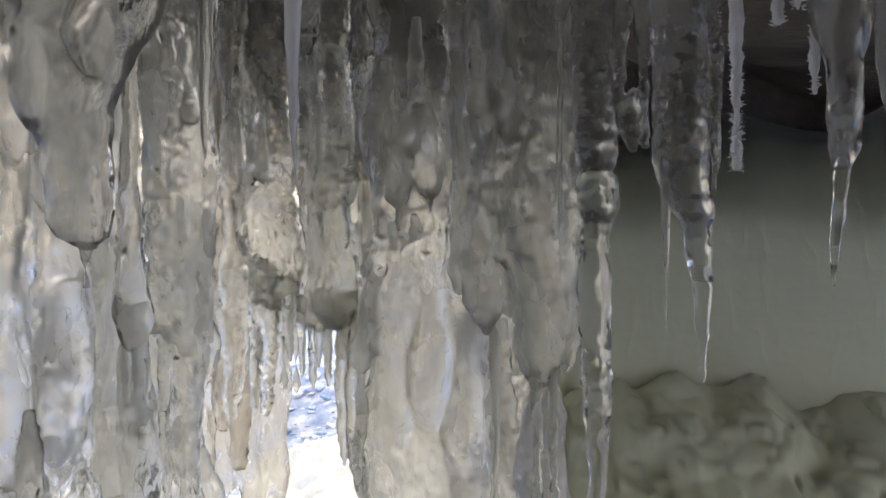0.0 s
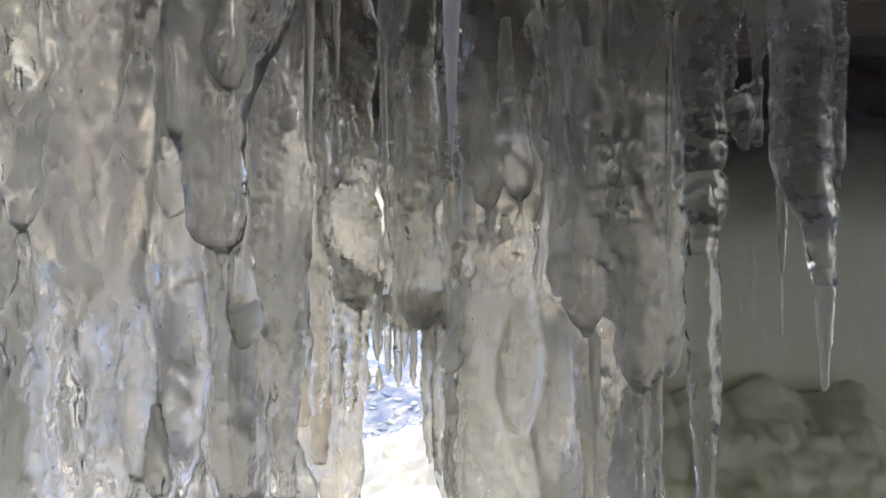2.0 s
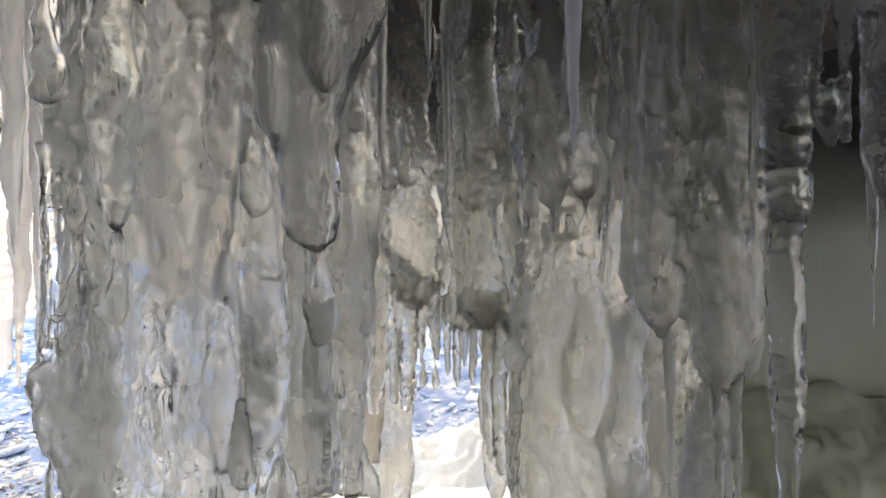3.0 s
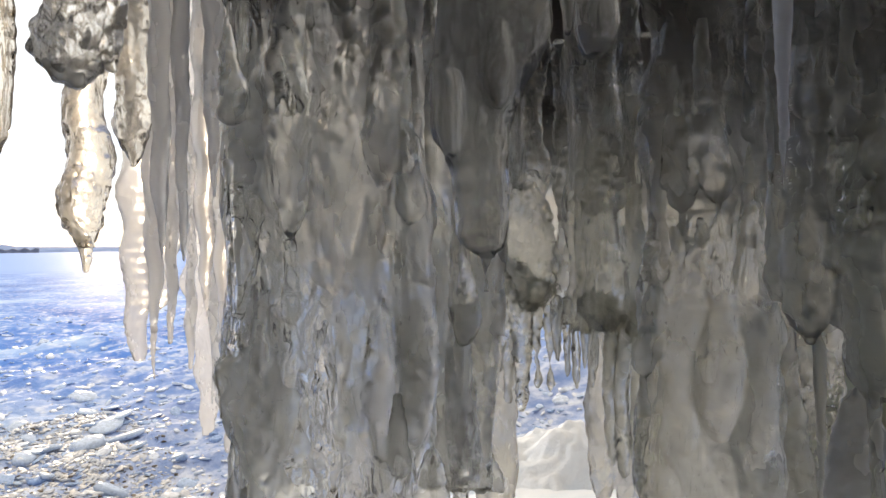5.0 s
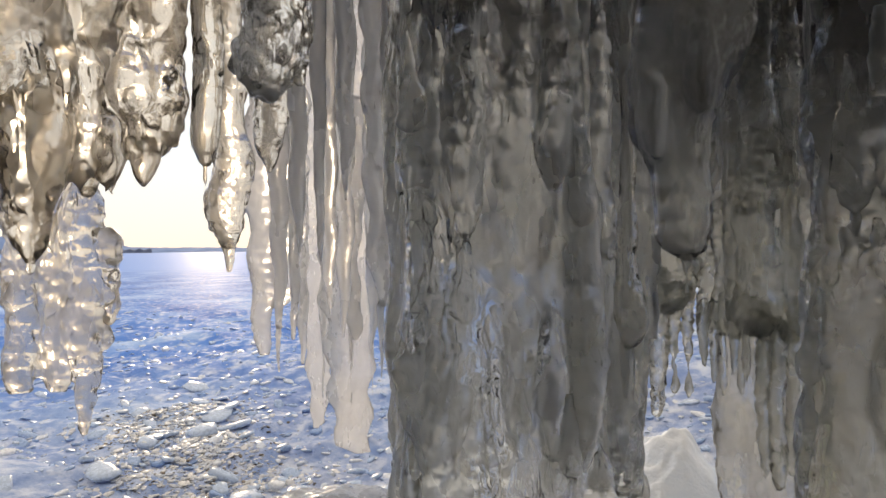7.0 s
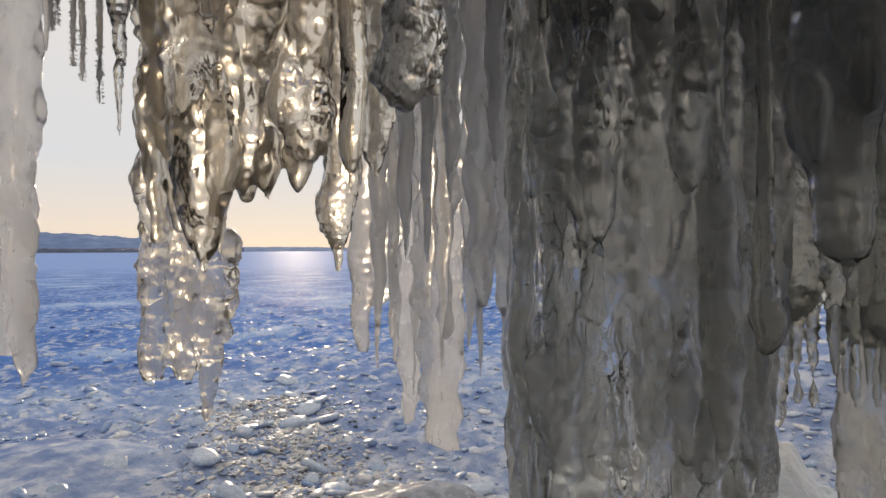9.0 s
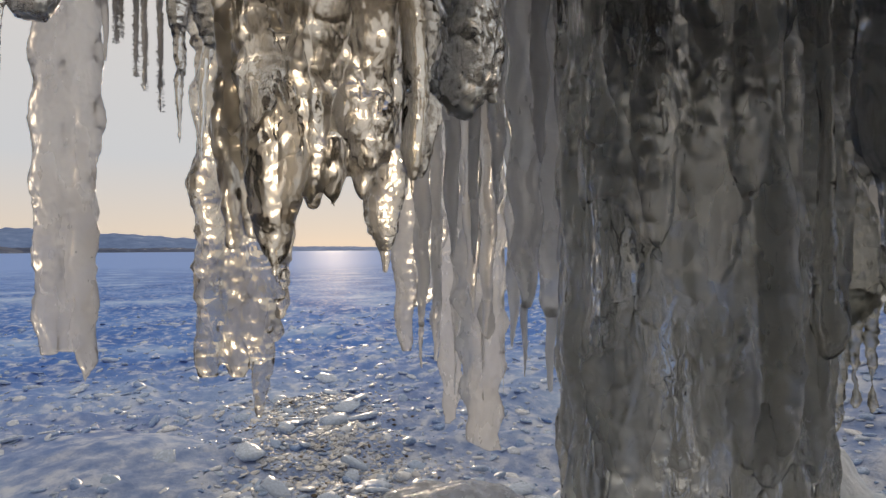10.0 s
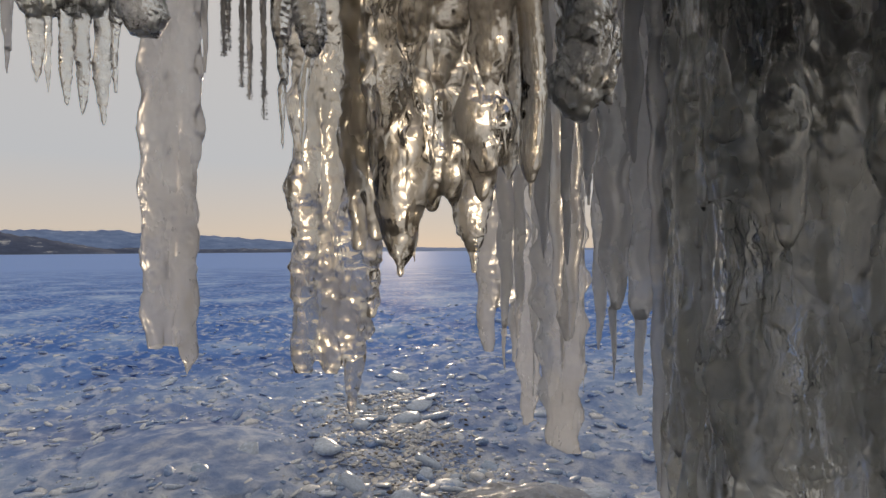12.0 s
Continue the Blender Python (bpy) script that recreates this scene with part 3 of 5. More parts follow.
curtain.hang(-0.364, 0.338, (1.800, 0.0164), (1.740, 0.0173), (1.680, 0.0178), (1.620, 0.0163), (1.560, 0.0233), (1.500, 0.0174), (1.440, 0.0250), (1.380, 0.0152), (1.320, 0.0211), (1.260, 0.0141), (1.200, 0.0188), (1.140, 0.0189))
curtain.lobes(44, [(-0.440, 0.440), (-0.318, 0.248), (-0.200, 0.296)], 1.62, 1.16, 0.0085)
curtain.thing("ice_curtain", "thick grey-green ice curtain hanging from the rock roof", "ice curtain", ice_grey, 0.0019, 0.0036, 0.0003, 0.026, ease=2)

bulb = Ice(91)
bulb.hang(-0.177, 0.343, (1.687, 0.0064), (1.629, 0.0061), (1.471, 0.0061), (1.392, 0.0088), (1.357, 0.0131), (1.341, 0.0088), (1.334, 0.0035))
bulb.hang(-0.1804, 0.3410, (1.340, 0.0019), (1.337, 0.0030), (1.334, 0.0033), (1.296, 0.0018, -0.000, -0.000), part="tip")
bulb.thing("icicle", "slim icicle with a pale bulb and thin drip", "icicle", ice_smooth, 0.0016, 0.0015, 0.0002, 0.014, group="icicles in the cave")

boot = Ice(12)
boot.hang(-0.129, 0.214, (1.583, 0.0332), (1.543, 0.0315), (1.528, 0.0318), (1.511, 0.0300, -0.001, -0.000), (1.498, 0.0269, -0.002, -0.001), (1.482, 0.0235, -0.004, -0.001), (1.469, 0.0205, -0.004, -0.002), (1.461, 0.0179, -0.002, -0.001), (1.455, 0.0159, -0.001, -0.001), (1.436, 0.0151, -0.001, -0.001), (1.417, 0.0138, -0.002, -0.001), (1.410, 0.0104, -0.001, -0.001), (1.405, 0.0058, 0.000, -0.001), (1.403, 0.0029, 0.001, -0.000), flat=0.5, face=17)
boot.hang(-0.147, 0.196, (1.503, 0.0056), (1.492, 0.0077, 0.002, 0.001), (1.471, 0.0071, 0.003, 0.001), (1.462, 0.0052, 0.004, 0.001), (1.456, 0.0019, 0.005, 0.001))
boot.hang(-0.119, 0.204, (1.527, 0.0059), (1.500, 0.0096), (1.488, 0.0066), (1.482, 0.0029))
boot.hang(-0.129, 0.214, (1.407, 0.0046), (1.403, 0.0031), (1.398, 0.0020, -0.001, -0.000), (1.391, 0.0012, -0.000, -0.000), (1.384, 0.0006), part="tip")
boot.thing("icicle", "swollen grey icicle with a rounded foot and short drip", "icicle", ice_smooth, 0.0015, 0.0018, 0.0002, 0.018, group="icicles in the cave")

column = Ice(13)
column.hang(-0.194, 0.458, (1.749, 0.0311), (1.650, 0.0296), (1.472, 0.0296), (1.374, 0.0286), (1.339, 0.0247), (1.322, 0.0158), (1.312, 0.0059), (1.275, 0.0015), flat=0.60, face=25)
column.hang(-0.172, 0.459, (1.741, 0.0104), (1.650, 0.0099), (1.497, 0.0089), (1.398, 0.0079), (1.324, 0.0044))
column.hang(-0.215, 0.448, (1.752, 0.0081), (1.646, 0.0078), (1.496, 0.0058), (1.394, 0.0068), (1.365, 0.0145), (1.345, 0.0126), (1.330, 0.0039))
column.hang(-0.194, 0.466, (1.350, 0.0060), (1.340, 0.0137), (1.328, 0.0171), (1.272, 0.0151), (1.222, 0.0121), (1.172, 0.0101))
column.hang(-0.213, 0.466, (1.332, 0.0025), (1.328, 0.0056), (1.323, 0.0070), (1.273, 0.0050), (1.172, 0.0045), part="drip")
column.lobes(9, [(-0.215, 0.440), (-0.172, 0.442)], 1.56, 1.20, 0.006)
column.thing("ice_column", "tall pale grey ice column with a nicked edge", "ice column", ice_grey, 0.0021, 0.0022, 0.0004, 0.014, ease=5)

thin = Ice(14)
thin.hang(-0.071, 0.222, (1.670, 0.0023), (1.545, 0.0022), (1.512, 0.0020), (1.485, 0.0006))
thin.thing("icicle", "thin clear icicle hanging from the cave roof", "icicle", ice_clear, 0.001, 0.0005, 0.0003, 0.014, group="icicles in the cave")

thin = Ice(15)
thin.hang(-0.135, 0.368, (1.683, 0.0053), (1.615, 0.0050), (1.527, 0.0038), (1.485, 0.0025), (1.470, 0.0008))
thin.thing("icicle", "thin clear icicle hanging from the cave roof", "icicle", ice_clear, 0.0012, 0.0005, 0.0003, 0.014, group="icicles in the cave")

clump = Ice(16)
clump.hang(-0.194, 0.699, (1.866, 0.0392), (1.761, 0.0373), (1.574, 0.0373), (1.452, 0.0359), (1.416, 0.0323), flat=0.40, face=18)
clump.hang(-0.176, 0.678, (1.506, 0.0073), (1.493, 0.0168), (1.479, 0.0210), (1.444, 0.0363), (1.409, 0.0405), (1.374, 0.0349), (1.346, 0.0238), (1.332, 0.0140), (1.326, 0.0056))
clump.hang(-0.191, 0.687, (1.394, 0.0074), (1.381, 0.0170), (1.367, 0.0212), (1.317, 0.0170), (1.260, 0.0127), (1.204, 0.0057), (1.190, 0.0021), part="tooth")
clump.hang(-0.170, 0.687, (1.369, 0.0045), (1.361, 0.0102), (1.352, 0.0127), (1.289, 0.0064), (1.225, 0.0021), part="tooth")
clump.hang(-0.154, 0.687, (1.363, 0.0030), (1.358, 0.0068), (1.352, 0.0085), (1.274, 0.0050), (1.218, 0.0014), part="tooth")
clump.hang(-0.212, 0.706, (1.383, 0.0046), (1.375, 0.0105), (1.366, 0.0131), (1.271, 0.0087), (1.199, 0.0044), part="tooth")
clump.hang(-0.126, 0.659, (1.664, 0.0179), (1.602, 0.0172, -0.001, -0.001), (1.465, 0.0152, -0.003, -0.002), (1.361, 0.0110, -0.004, -0.003), (1.328, 0.0048, -0.004, -0.003), flat=0.6, face=6)
clump.lobes(16, [(-0.225, 0.672), (-0.150, 0.652)], 1.52, 1.34, 0.008)
clump.thing("ice_clump", "knobbly lump of grey ice with small teeth below", "ice clump", ice_glassy, 0.0022, 0.0045, 0.0004, 0.016, ease=2)

shaft = Ice(60)
shaft.hang(-0.232, 0.698, (1.880, 0.0181), (1.761, 0.0172), (1.445, 0.0187), (1.287, 0.0172, -0.004, -0.003), (1.223, 0.0129, -0.004, -0.004), (1.187, 0.0057, -0.005, -0.004))
shaft.thing("icicle", "pale grey icicle with beaded edges", "icicle", ice_grey, 0.0026, 0.003, 0.0006, 0.014, group="icicles in the cave")

warm = Ice(17)
warm.hang(-0.280, 0.857, (1.975, 0.0200), (1.696, 0.0191), (1.228, 0.0173, -0.004, -0.003), (1.176, 0.0165, -0.004, -0.003), (1.090, 0.0147, -0.005, -0.004), (1.064, 0.0104, -0.005, -0.004))
warm.thing("icicle", "blunt icicle in a cream sun tone with a broken end", "icicle", ice_sun_toned, 0.003, 0.003, 0.0008, 0.014, group="icicles in the cave")

warm = Ice(61)
warm.hang(-0.306, 0.857, (1.985, 0.0182), (1.697, 0.0173), (1.298, 0.0156), (1.177, 0.0130, -0.004, -0.003), (1.125, 0.0052, -0.005, -0.004))
warm.hang(-0.321, 0.857, (1.991, 0.0073), (1.697, 0.0069), (1.177, 0.0043, -0.004, -0.003), (1.047, 0.0017, -0.005, -0.004), part="drip")
warm.thing("icicle", "slender icicle in a cream-grey sun tone beside the blunt one", "icicle", ice_sun_toned, 0.003, 0.003, 0.0008, 0.014, group="icicles in the cave")

skirt = Ice(18)
skirt.hang(-0.081, 0.576, (1.762, 0.0189), (1.702, 0.0180), (1.546, 0.0180), (1.426, 0.0204), (1.378, 0.0252), (1.342, 0.0288), (1.324, 0.0204), (1.315, 0.0072))
skirt.hang(-0.102, 0.585, (1.775, 0.0128), (1.707, 0.0122), (1.518, 0.0098), (1.377, 0.0122), (1.329, 0.0085))
skirt.hang(-0.051, 0.581, (1.754, 0.0114), (1.704, 0.0109), (1.577, 0.0121), (1.468, 0.0085), (1.383, 0.0145), (1.329, 0.0157), (1.311, 0.0073))
skirt.hang(-0.075, 0.578, (1.340, 0.0030), (1.335, 0.0068), (1.329, 0.0085), (1.268, 0.0073), (1.208, 0.0067), (1.178, 0.0048), (1.168, 0.0018), part="tooth")
skirt.hang(-0.063, 0.578, (1.340, 0.0030), (1.335, 0.0068), (1.329, 0.0085), (1.268, 0.0091), (1.220, 0.0091), (1.184, 0.0097), (1.162, 0.0055), (1.158, 0.0018), part="tooth")
skirt.hang(-0.091, 0.578, (1.335, 0.0017), (1.332, 0.0039), (1.329, 0.0048), (1.287, 0.0030), (1.266, 0.0012), part="tooth")
skirt.hang(-0.047, 0.589, (1.333, 0.0030), (1.327, 0.0069), (1.321, 0.0086), (1.241, 0.0074), (1.198, 0.0123), (1.180, 0.0098), (1.171, 0.0031), part="tooth")
skirt.hang(-0.035, 0.653, (1.660, 0.0225), (1.466, 0.0188, -0.001, -0.001), (1.352, 0.0134, -0.003, -0.002), (1.308, 0.0060, -0.002, -0.002), flat=0.6, face=17)
skirt.lobes(8, [(-0.10, 0.56), (-0.05, 0.556)], 1.55, 1.33, 0.007)
skirt.thing("ice_column", "grey ice column ending in a bulb with small icicles", "ice column", ice_glassy, 0.0022, 0.0028, 0.0003, 0.014, ease=6)

slab = Ice(19)
slab.hang(-0.084, 0.619, (1.784, 0.0411), (1.733, 0.0391), (1.499, 0.0404), (1.381, 0.0391, -0.004, -0.002), (1.329, 0.0431, -0.004, -0.003), (1.309, 0.0261, -0.005, -0.003), flat=0.40, face=2)
slab.hang(-0.132, 0.580, (1.354, 0.0027), (1.350, 0.0061), (1.345, 0.0076), (1.313, 0.0057), (1.294, 0.0038), (1.281, 0.0013), part="tooth")
slab.hang(-0.123, 0.594, (1.353, 0.0027), (1.349, 0.0062), (1.343, 0.0077), (1.311, 0.0058), (1.271, 0.0039), (1.259, 0.0013), part="tooth")
slab.hang(-0.114, 0.607, (1.352, 0.0027), (1.348, 0.0063), (1.342, 0.0078), (1.310, 0.0059), (1.258, 0.0039), (1.244, 0.0013), part="tooth")
slab.hang(-0.103, 0.590, (1.354, 0.0027), (1.349, 0.0061), (1.344, 0.0076), (1.312, 0.0057), (1.284, 0.0038), (1.271, 0.0013), part="tooth")
slab.hang(-0.095, 0.603, (1.353, 0.0027), (1.348, 0.0062), (1.343, 0.0077), (1.311, 0.0058), (1.259, 0.0039), (1.247, 0.0013), part="tooth")
slab.hang(-0.083, 0.618, (1.352, 0.0027), (1.347, 0.0063), (1.342, 0.0078), (1.309, 0.0059), (1.290, 0.0039), (1.277, 0.0013), part="tooth")
slab.hang(-0.075, 0.599, (1.354, 0.0027), (1.349, 0.0061), (1.344, 0.0076), (1.312, 0.0057), (1.261, 0.0038), (1.249, 0.0013), part="tooth")
slab.hang(-0.063, 0.614, (1.353, 0.0027), (1.348, 0.0062), (1.343, 0.0077), (1.310, 0.0058), (1.275, 0.0039), (1.262, 0.0013), part="tooth")
slab.hang(-0.047, 0.630, (1.352, 0.0027), (1.347, 0.0063), (1.341, 0.0078), (1.309, 0.0059), (1.276, 0.0039), (1.263, 0.0013), part="tooth")
slab.hang(-0.036, 0.613, (1.353, 0.0027), (1.349, 0.0061), (1.343, 0.0076), (1.312, 0.0057), (1.261, 0.0038), (1.248, 0.0013), part="tooth")
slab.thing("ice_slab", "grey ice slab fringed with short icicles below", "ice slab", ice_glassy, 0.0023, 0.002, 0.0003, 0.014)

strand = Ice(62)
strand.hang(-0.110, 0.525, (1.749, 0.0073), (1.697, 0.0069), (1.599, 0.0058), (1.587, 0.0040), (1.489, 0.0035), (1.466, 0.0017))
strand.hang(-0.099, 0.529, (1.747, 0.0182), (1.697, 0.0173), (1.627, 0.0162), (1.607, 0.0104), (1.594, 0.0046), part="bead")
strand.thing("icicle", "clear icicle with a bead and a thin thread", "icicle", ice_clear, 0.0018, 0.0006, 0.0003, 0.014, group="icicles in the cave")

sheet = Ice(20)
sheet.hang(0.002, 0.552, (1.719, 0.0394), (1.690, 0.0376), (1.482, 0.0404), (1.367, 0.0433), (1.135, 0.0462, -0.004, -0.004), flat=0.40, face=4)
sheet.hang(-0.016, 0.531, (1.716, 0.0117), (1.681, 0.0112), (1.536, 0.0145), (1.424, 0.0224), (1.312, 0.0252), (1.144, 0.0224, -0.004, -0.003), flat=0.70, face=6)
sheet.hang(0.040, 0.532, (1.681, 0.0168), (1.535, 0.0145), (1.423, 0.0280), (1.312, 0.0280), (1.144, 0.0280, -0.004, -0.003), flat=0.70, face=1)
sheet.hang(0.020, 0.506, (1.551, 0.0056), (1.541, 0.0129), (1.530, 0.0161), (1.380, 0.0429), (1.316, 0.0536), (1.155, 0.0643), flat=0.20, face=2)
sheet.hang(0.015, 0.527, (1.702, 0.0582), (1.678, 0.0554), (1.479, 0.0527), (1.146, 0.0610, -0.004, -0.003), flat=0.25, face=3)
sheet.hang(0.015, 0.511, (1.564, 0.0015), (1.561, 0.0035), (1.558, 0.0043), (1.380, 0.0195), (1.315, 0.0324), (1.261, 0.0432), (1.153, 0.0459), flat=0.50, face=3)
sheet.hang(0.055, 0.502, (1.533, 0.0011), (1.531, 0.0025), (1.529, 0.0032), (1.380, 0.0133), (1.316, 0.0212), (1.157, 0.0212))
sheet.hang(-0.014, 0.505, (1.427, 0.0011), (1.425, 0.0026), (1.423, 0.0032), (1.294, 0.0161), (1.241, 0.0225), (1.155, 0.0188))
sheet.hang(0.023, 0.496, (1.437, 0.0011), (1.435, 0.0025), (1.433, 0.0032), (1.338, 0.0158), (1.307, 0.0232), (1.264, 0.0211), (1.233, 0.0063))
sheet.hang(0.102, 0.592, (1.468, 0.0400), (1.326, 0.0507, 0.003, -0.001), (1.240, 0.0517, 0.004, -0.001), (1.117, 0.0544, 0.002, -0.002), flat=0.18, face=0)
sheet.hang(0.087, 0.561, (1.330, 0.0147), (1.248, 0.0205, 0.002, -0.000), (1.189, 0.0244, 0.004, -0.001), (1.130, 0.0258, 0.005, -0.001), flat=0.5, face=0)
sheet.lobes(22, [(-0.045, 0.498), (0.060, 0.490)], 1.50, 1.14, 0.0095)
sheet.thing("ice_curtain", "broad smooth grey ice sheet with lumpy lower half", "ice curtain", ice_grey, 0.0022, 0.0040, 0.0003, 0.028, ease=3)

bulbs = Ice(21)
bulbs.hang(0.070, 0.387, (1.670, 0.0134), (1.525, 0.0127), (1.482, 0.0178), (1.397, 0.0178), (1.359, 0.0157), (1.347, 0.0110), (1.341, 0.0051), (1.337, 0.0034))
bulbs.hang(0.075, 0.386, (1.356, 0.0015), (1.354, 0.0034), (1.351, 0.0042), (1.334, 0.0034), (1.291, 0.0034), (1.249, 0.0025), (1.206, 0.0021), part="drip")
bulbs.hang(0.107, 0.377, (1.670, 0.0174), (1.522, 0.0166), (1.459, 0.0257), (1.397, 0.0265), (1.352, 0.0241), (1.327, 0.0199), (1.310, 0.0133), (1.300, 0.0058))
bulbs.hang(0.104, 0.371, (1.319, 0.0020), (1.315, 0.0046), (1.311, 0.0057), (1.295, 0.0045), (1.262, 0.0041), (1.213, 0.0041), part="drip")
bulbs.hang(0.116, 0.371, (1.319, 0.0020), (1.315, 0.0046), (1.311, 0.0057), (1.295, 0.0037), (1.213, 0.0041), part="drip")
bulbs.hang(0.095, 0.393, (1.670, 0.0315), (1.616, 0.0300), (1.526, 0.0386), (1.461, 0.0429), (1.384, 0.0407), (1.358, 0.0257), (1.346, 0.0086), flat=0.25, face=-6)
bulbs.hang(0.128, 0.383, (1.670, 0.0106), (1.502, 0.0101), (1.418, 0.0117), (1.351, 0.0101), (1.317, 0.0059), (1.309, 0.0021))
bulbs.hang(0.050, 0.392, (1.670, 0.0099), (1.616, 0.0094), (1.565, 0.0069), (1.513, 0.0051), (1.462, 0.0086), (1.385, 0.0086), (1.367, 0.0034))
bulbs.hang(0.089, 0.403, (1.670, 0.0184), (1.620, 0.0175), (1.550, 0.0175), (1.506, 0.0175), (1.463, 0.0131), flat=0.30, face=-5)
bulbs.hang(0.098, 0.377, (1.521, 0.0020), (1.517, 0.0046), (1.513, 0.0058), (1.488, 0.0100), (1.472, 0.0066), (1.464, 0.0021))
bulbs.hang(0.078, 0.377, (1.527, 0.0015), (1.525, 0.0033), (1.522, 0.0041), (1.501, 0.0075), (1.487, 0.0041))
bulbs.lobes(16, [(0.060, 0.368), (0.128, 0.366)], 1.52, 1.36, 0.0065)
bulbs.thing("ice_mass", "lumpy grey ice with two bulbs ending in drips", "ice mass", ice_grey, 0.0017, 0.0028, 0.0003, 0.022, ease=3)

stub = Ice(92)
stub.hang(0.127, 0.471, (1.292, 0.0035), (1.288, 0.0098, -0.001, -0.000), (1.279, 0.0144, -0.002, -0.001), (1.255, 0.0177, -0.002, -0.001), (1.227, 0.0210, -0.003, -0.001), (1.190, 0.0256, -0.004, -0.001), (1.144, 0.0291, -0.004, -0.002), flat=0.7, face=17)
stub.thing("ice_stub", "rounded pale ice stub rising beside the dripping bulbs", "ice stub", ice_pale, 0.002, 0.0035, 0.0003, 0.02, ease=4)

blunt = Ice(94)
blunt.hang(-0.060, 0.018, (1.671, 0.0056), (1.458, 0.0048, -0.002, -0.001), (1.451, 0.0045, -0.002, -0.001), (1.448, 0.0036, -0.002, -0.001), (1.447, 0.0022, -0.002, -0.001), (1.447, 0.0009, -0.002, -0.001))
blunt.thing("icicle", "blunt grey-brown icicle hanging low from the roof", "icicle", ice_smooth, 0.0009, 0.0006, 0.0002, 0.01, group="icicles in the cave")

blunt = Ice(95)
blunt.hang(-0.064, 0.013, (1.673, 0.0022), (1.460, 0.0015, -0.002, -0.001), (1.454, 0.0012, -0.002, -0.001), (1.450, 0.0007, -0.002, -0.002), (1.449, 0.0002, -0.002, -0.002))
blunt.thing("icicle", "short thin icicle hanging low from the roof", "icicle", ice_smooth, 0.0008, 0.0004, 0.0002, 0.01, group="icicles in the cave")

thread = Ice(22)
thread.hang(0.116, 0.333, (1.670, 0.0086), (1.588, 0.0082), (1.562, 0.0067), (1.551, 0.0030))
thread.hang(0.1160, 0.3328, (1.555, 0.0016), (1.553, 0.0025), (1.551, 0.0028), (1.521, 0.0022), (1.454, 0.0022, -0.001, -0.001), (1.409, 0.0015, -0.001, -0.001), (1.379, 0.0007, -0.001, -0.001), part="tip")
thread.thing("icicle", "thin icicle strand with a bead near its top", "icicle", ice_clear, 0.0012, 0.0003, 0.0002, 0.014, group="icicles in the cave")

ringed = Ice(23)
ringed.hang(0.144, 0.358, (1.670, 0.0158), (1.599, 0.0150), (1.516, 0.0150), (1.464, 0.0142), (1.455, 0.0115), (1.447, 0.0142), (1.431, 0.0146), (1.426, 0.0138), (1.420, 0.0103), (1.358, 0.0111), (1.298, 0.0103), (1.267, 0.0079), (1.219, 0.0063))
ringed.hang(0.161, 0.354, (1.670, 0.0090), (1.597, 0.0086), (1.558, 0.0070), (1.542, 0.0039), (1.503, 0.0031), (1.483, 0.0055))
ringed.hang(0.168, 0.348, (1.512, 0.0008), (1.511, 0.0019), (1.509, 0.0023), (1.492, 0.0085), (1.480, 0.0070), (1.467, 0.0019))
ringed.hang(0.175, 0.344, (1.670, 0.0080), (1.592, 0.0076), (1.546, 0.0061), (1.523, 0.0038), (1.493, 0.0031), (1.470, 0.0019))
ringed.thing("ice_column", "clear ice column with ringed joints", "ice column", ice_clear, 0.0016, 0.002, 0.0004, 0.014)

taper = Ice(63)
taper.hang(0.187, 0.314, (1.670, 0.0186), (1.578, 0.0177), (1.521, 0.0163, -0.000, -0.000), (1.468, 0.0177, -0.001, -0.001), (1.440, 0.0149, 0.004, -0.001), (1.421, 0.0113, 0.011, -0.001), (1.416, 0.0085, 0.011, -0.001), (1.380, 0.0071, 0.013, -0.001))
taper.hang(0.1993, 0.3131, (1.391, 0.0039), (1.385, 0.0060), (1.380, 0.0066), (1.344, 0.0035, 0.001, -0.000), (1.316, 0.0014, 0.001, -0.000), part="tip")
taper.hang(0.209, 0.314, (1.670, 0.0059), (1.578, 0.0057), (1.504, 0.0042, -0.001, -0.000), (1.472, 0.0050, -0.001, -0.001), (1.454, 0.0042, 0.001, -0.001), (1.436, 0.0018, -0.001, -0.001), part="rib")
taper.frost(0.209, 0.314, 1.670, 1.436, 0.0045, 260, 0.002)
taper.thing("icicle", "thick clear icicle narrowing at a joint to a point", "icicle", ice_clear, 0.0015, 0.002, 0.0004, 0.014, group="icicles in the cave")

needle = Ice(24)
needle.hang(0.185, 0.334, (1.670, 0.0055), (1.509, 0.0052), (1.490, 0.0037), (1.423, 0.0034), (1.386, 0.0015))
needle.hang(0.1844, 0.3329, (1.388, 0.0008), (1.387, 0.0013), (1.386, 0.0014), (1.345, 0.0006), part="tip")
needle.thing("icicle", "needle-thin icicle before the green ice wall", "icicle", ice_clear, 0.0011, 0.0004, 0.0002, 0.014, group="icicles in the cave")

frosted = Ice(25)
frosted.hang(0.131, 0.117, (1.670, 0.0023), (1.488, 0.0022), (1.468, 0.0019), (1.452, 0.0012), (1.435, 0.0010), (1.426, 0.0009))
frosted.frost(0.131, 0.117, 1.670, 1.426, 0.0016, 1500, 0.0018)
frosted.thing("frosted_icicle", "thin icicle furred with white hoarfrost", "icicle", ice_frost, 0.0007, 0.0008, 0.0002, 0.006, group="frosted icicles")

frosted = Ice(26)
frosted.hang(0.147, 0.123, (1.670, 0.0026), (1.491, 0.0025), (1.477, 0.0018), (1.472, 0.0009))
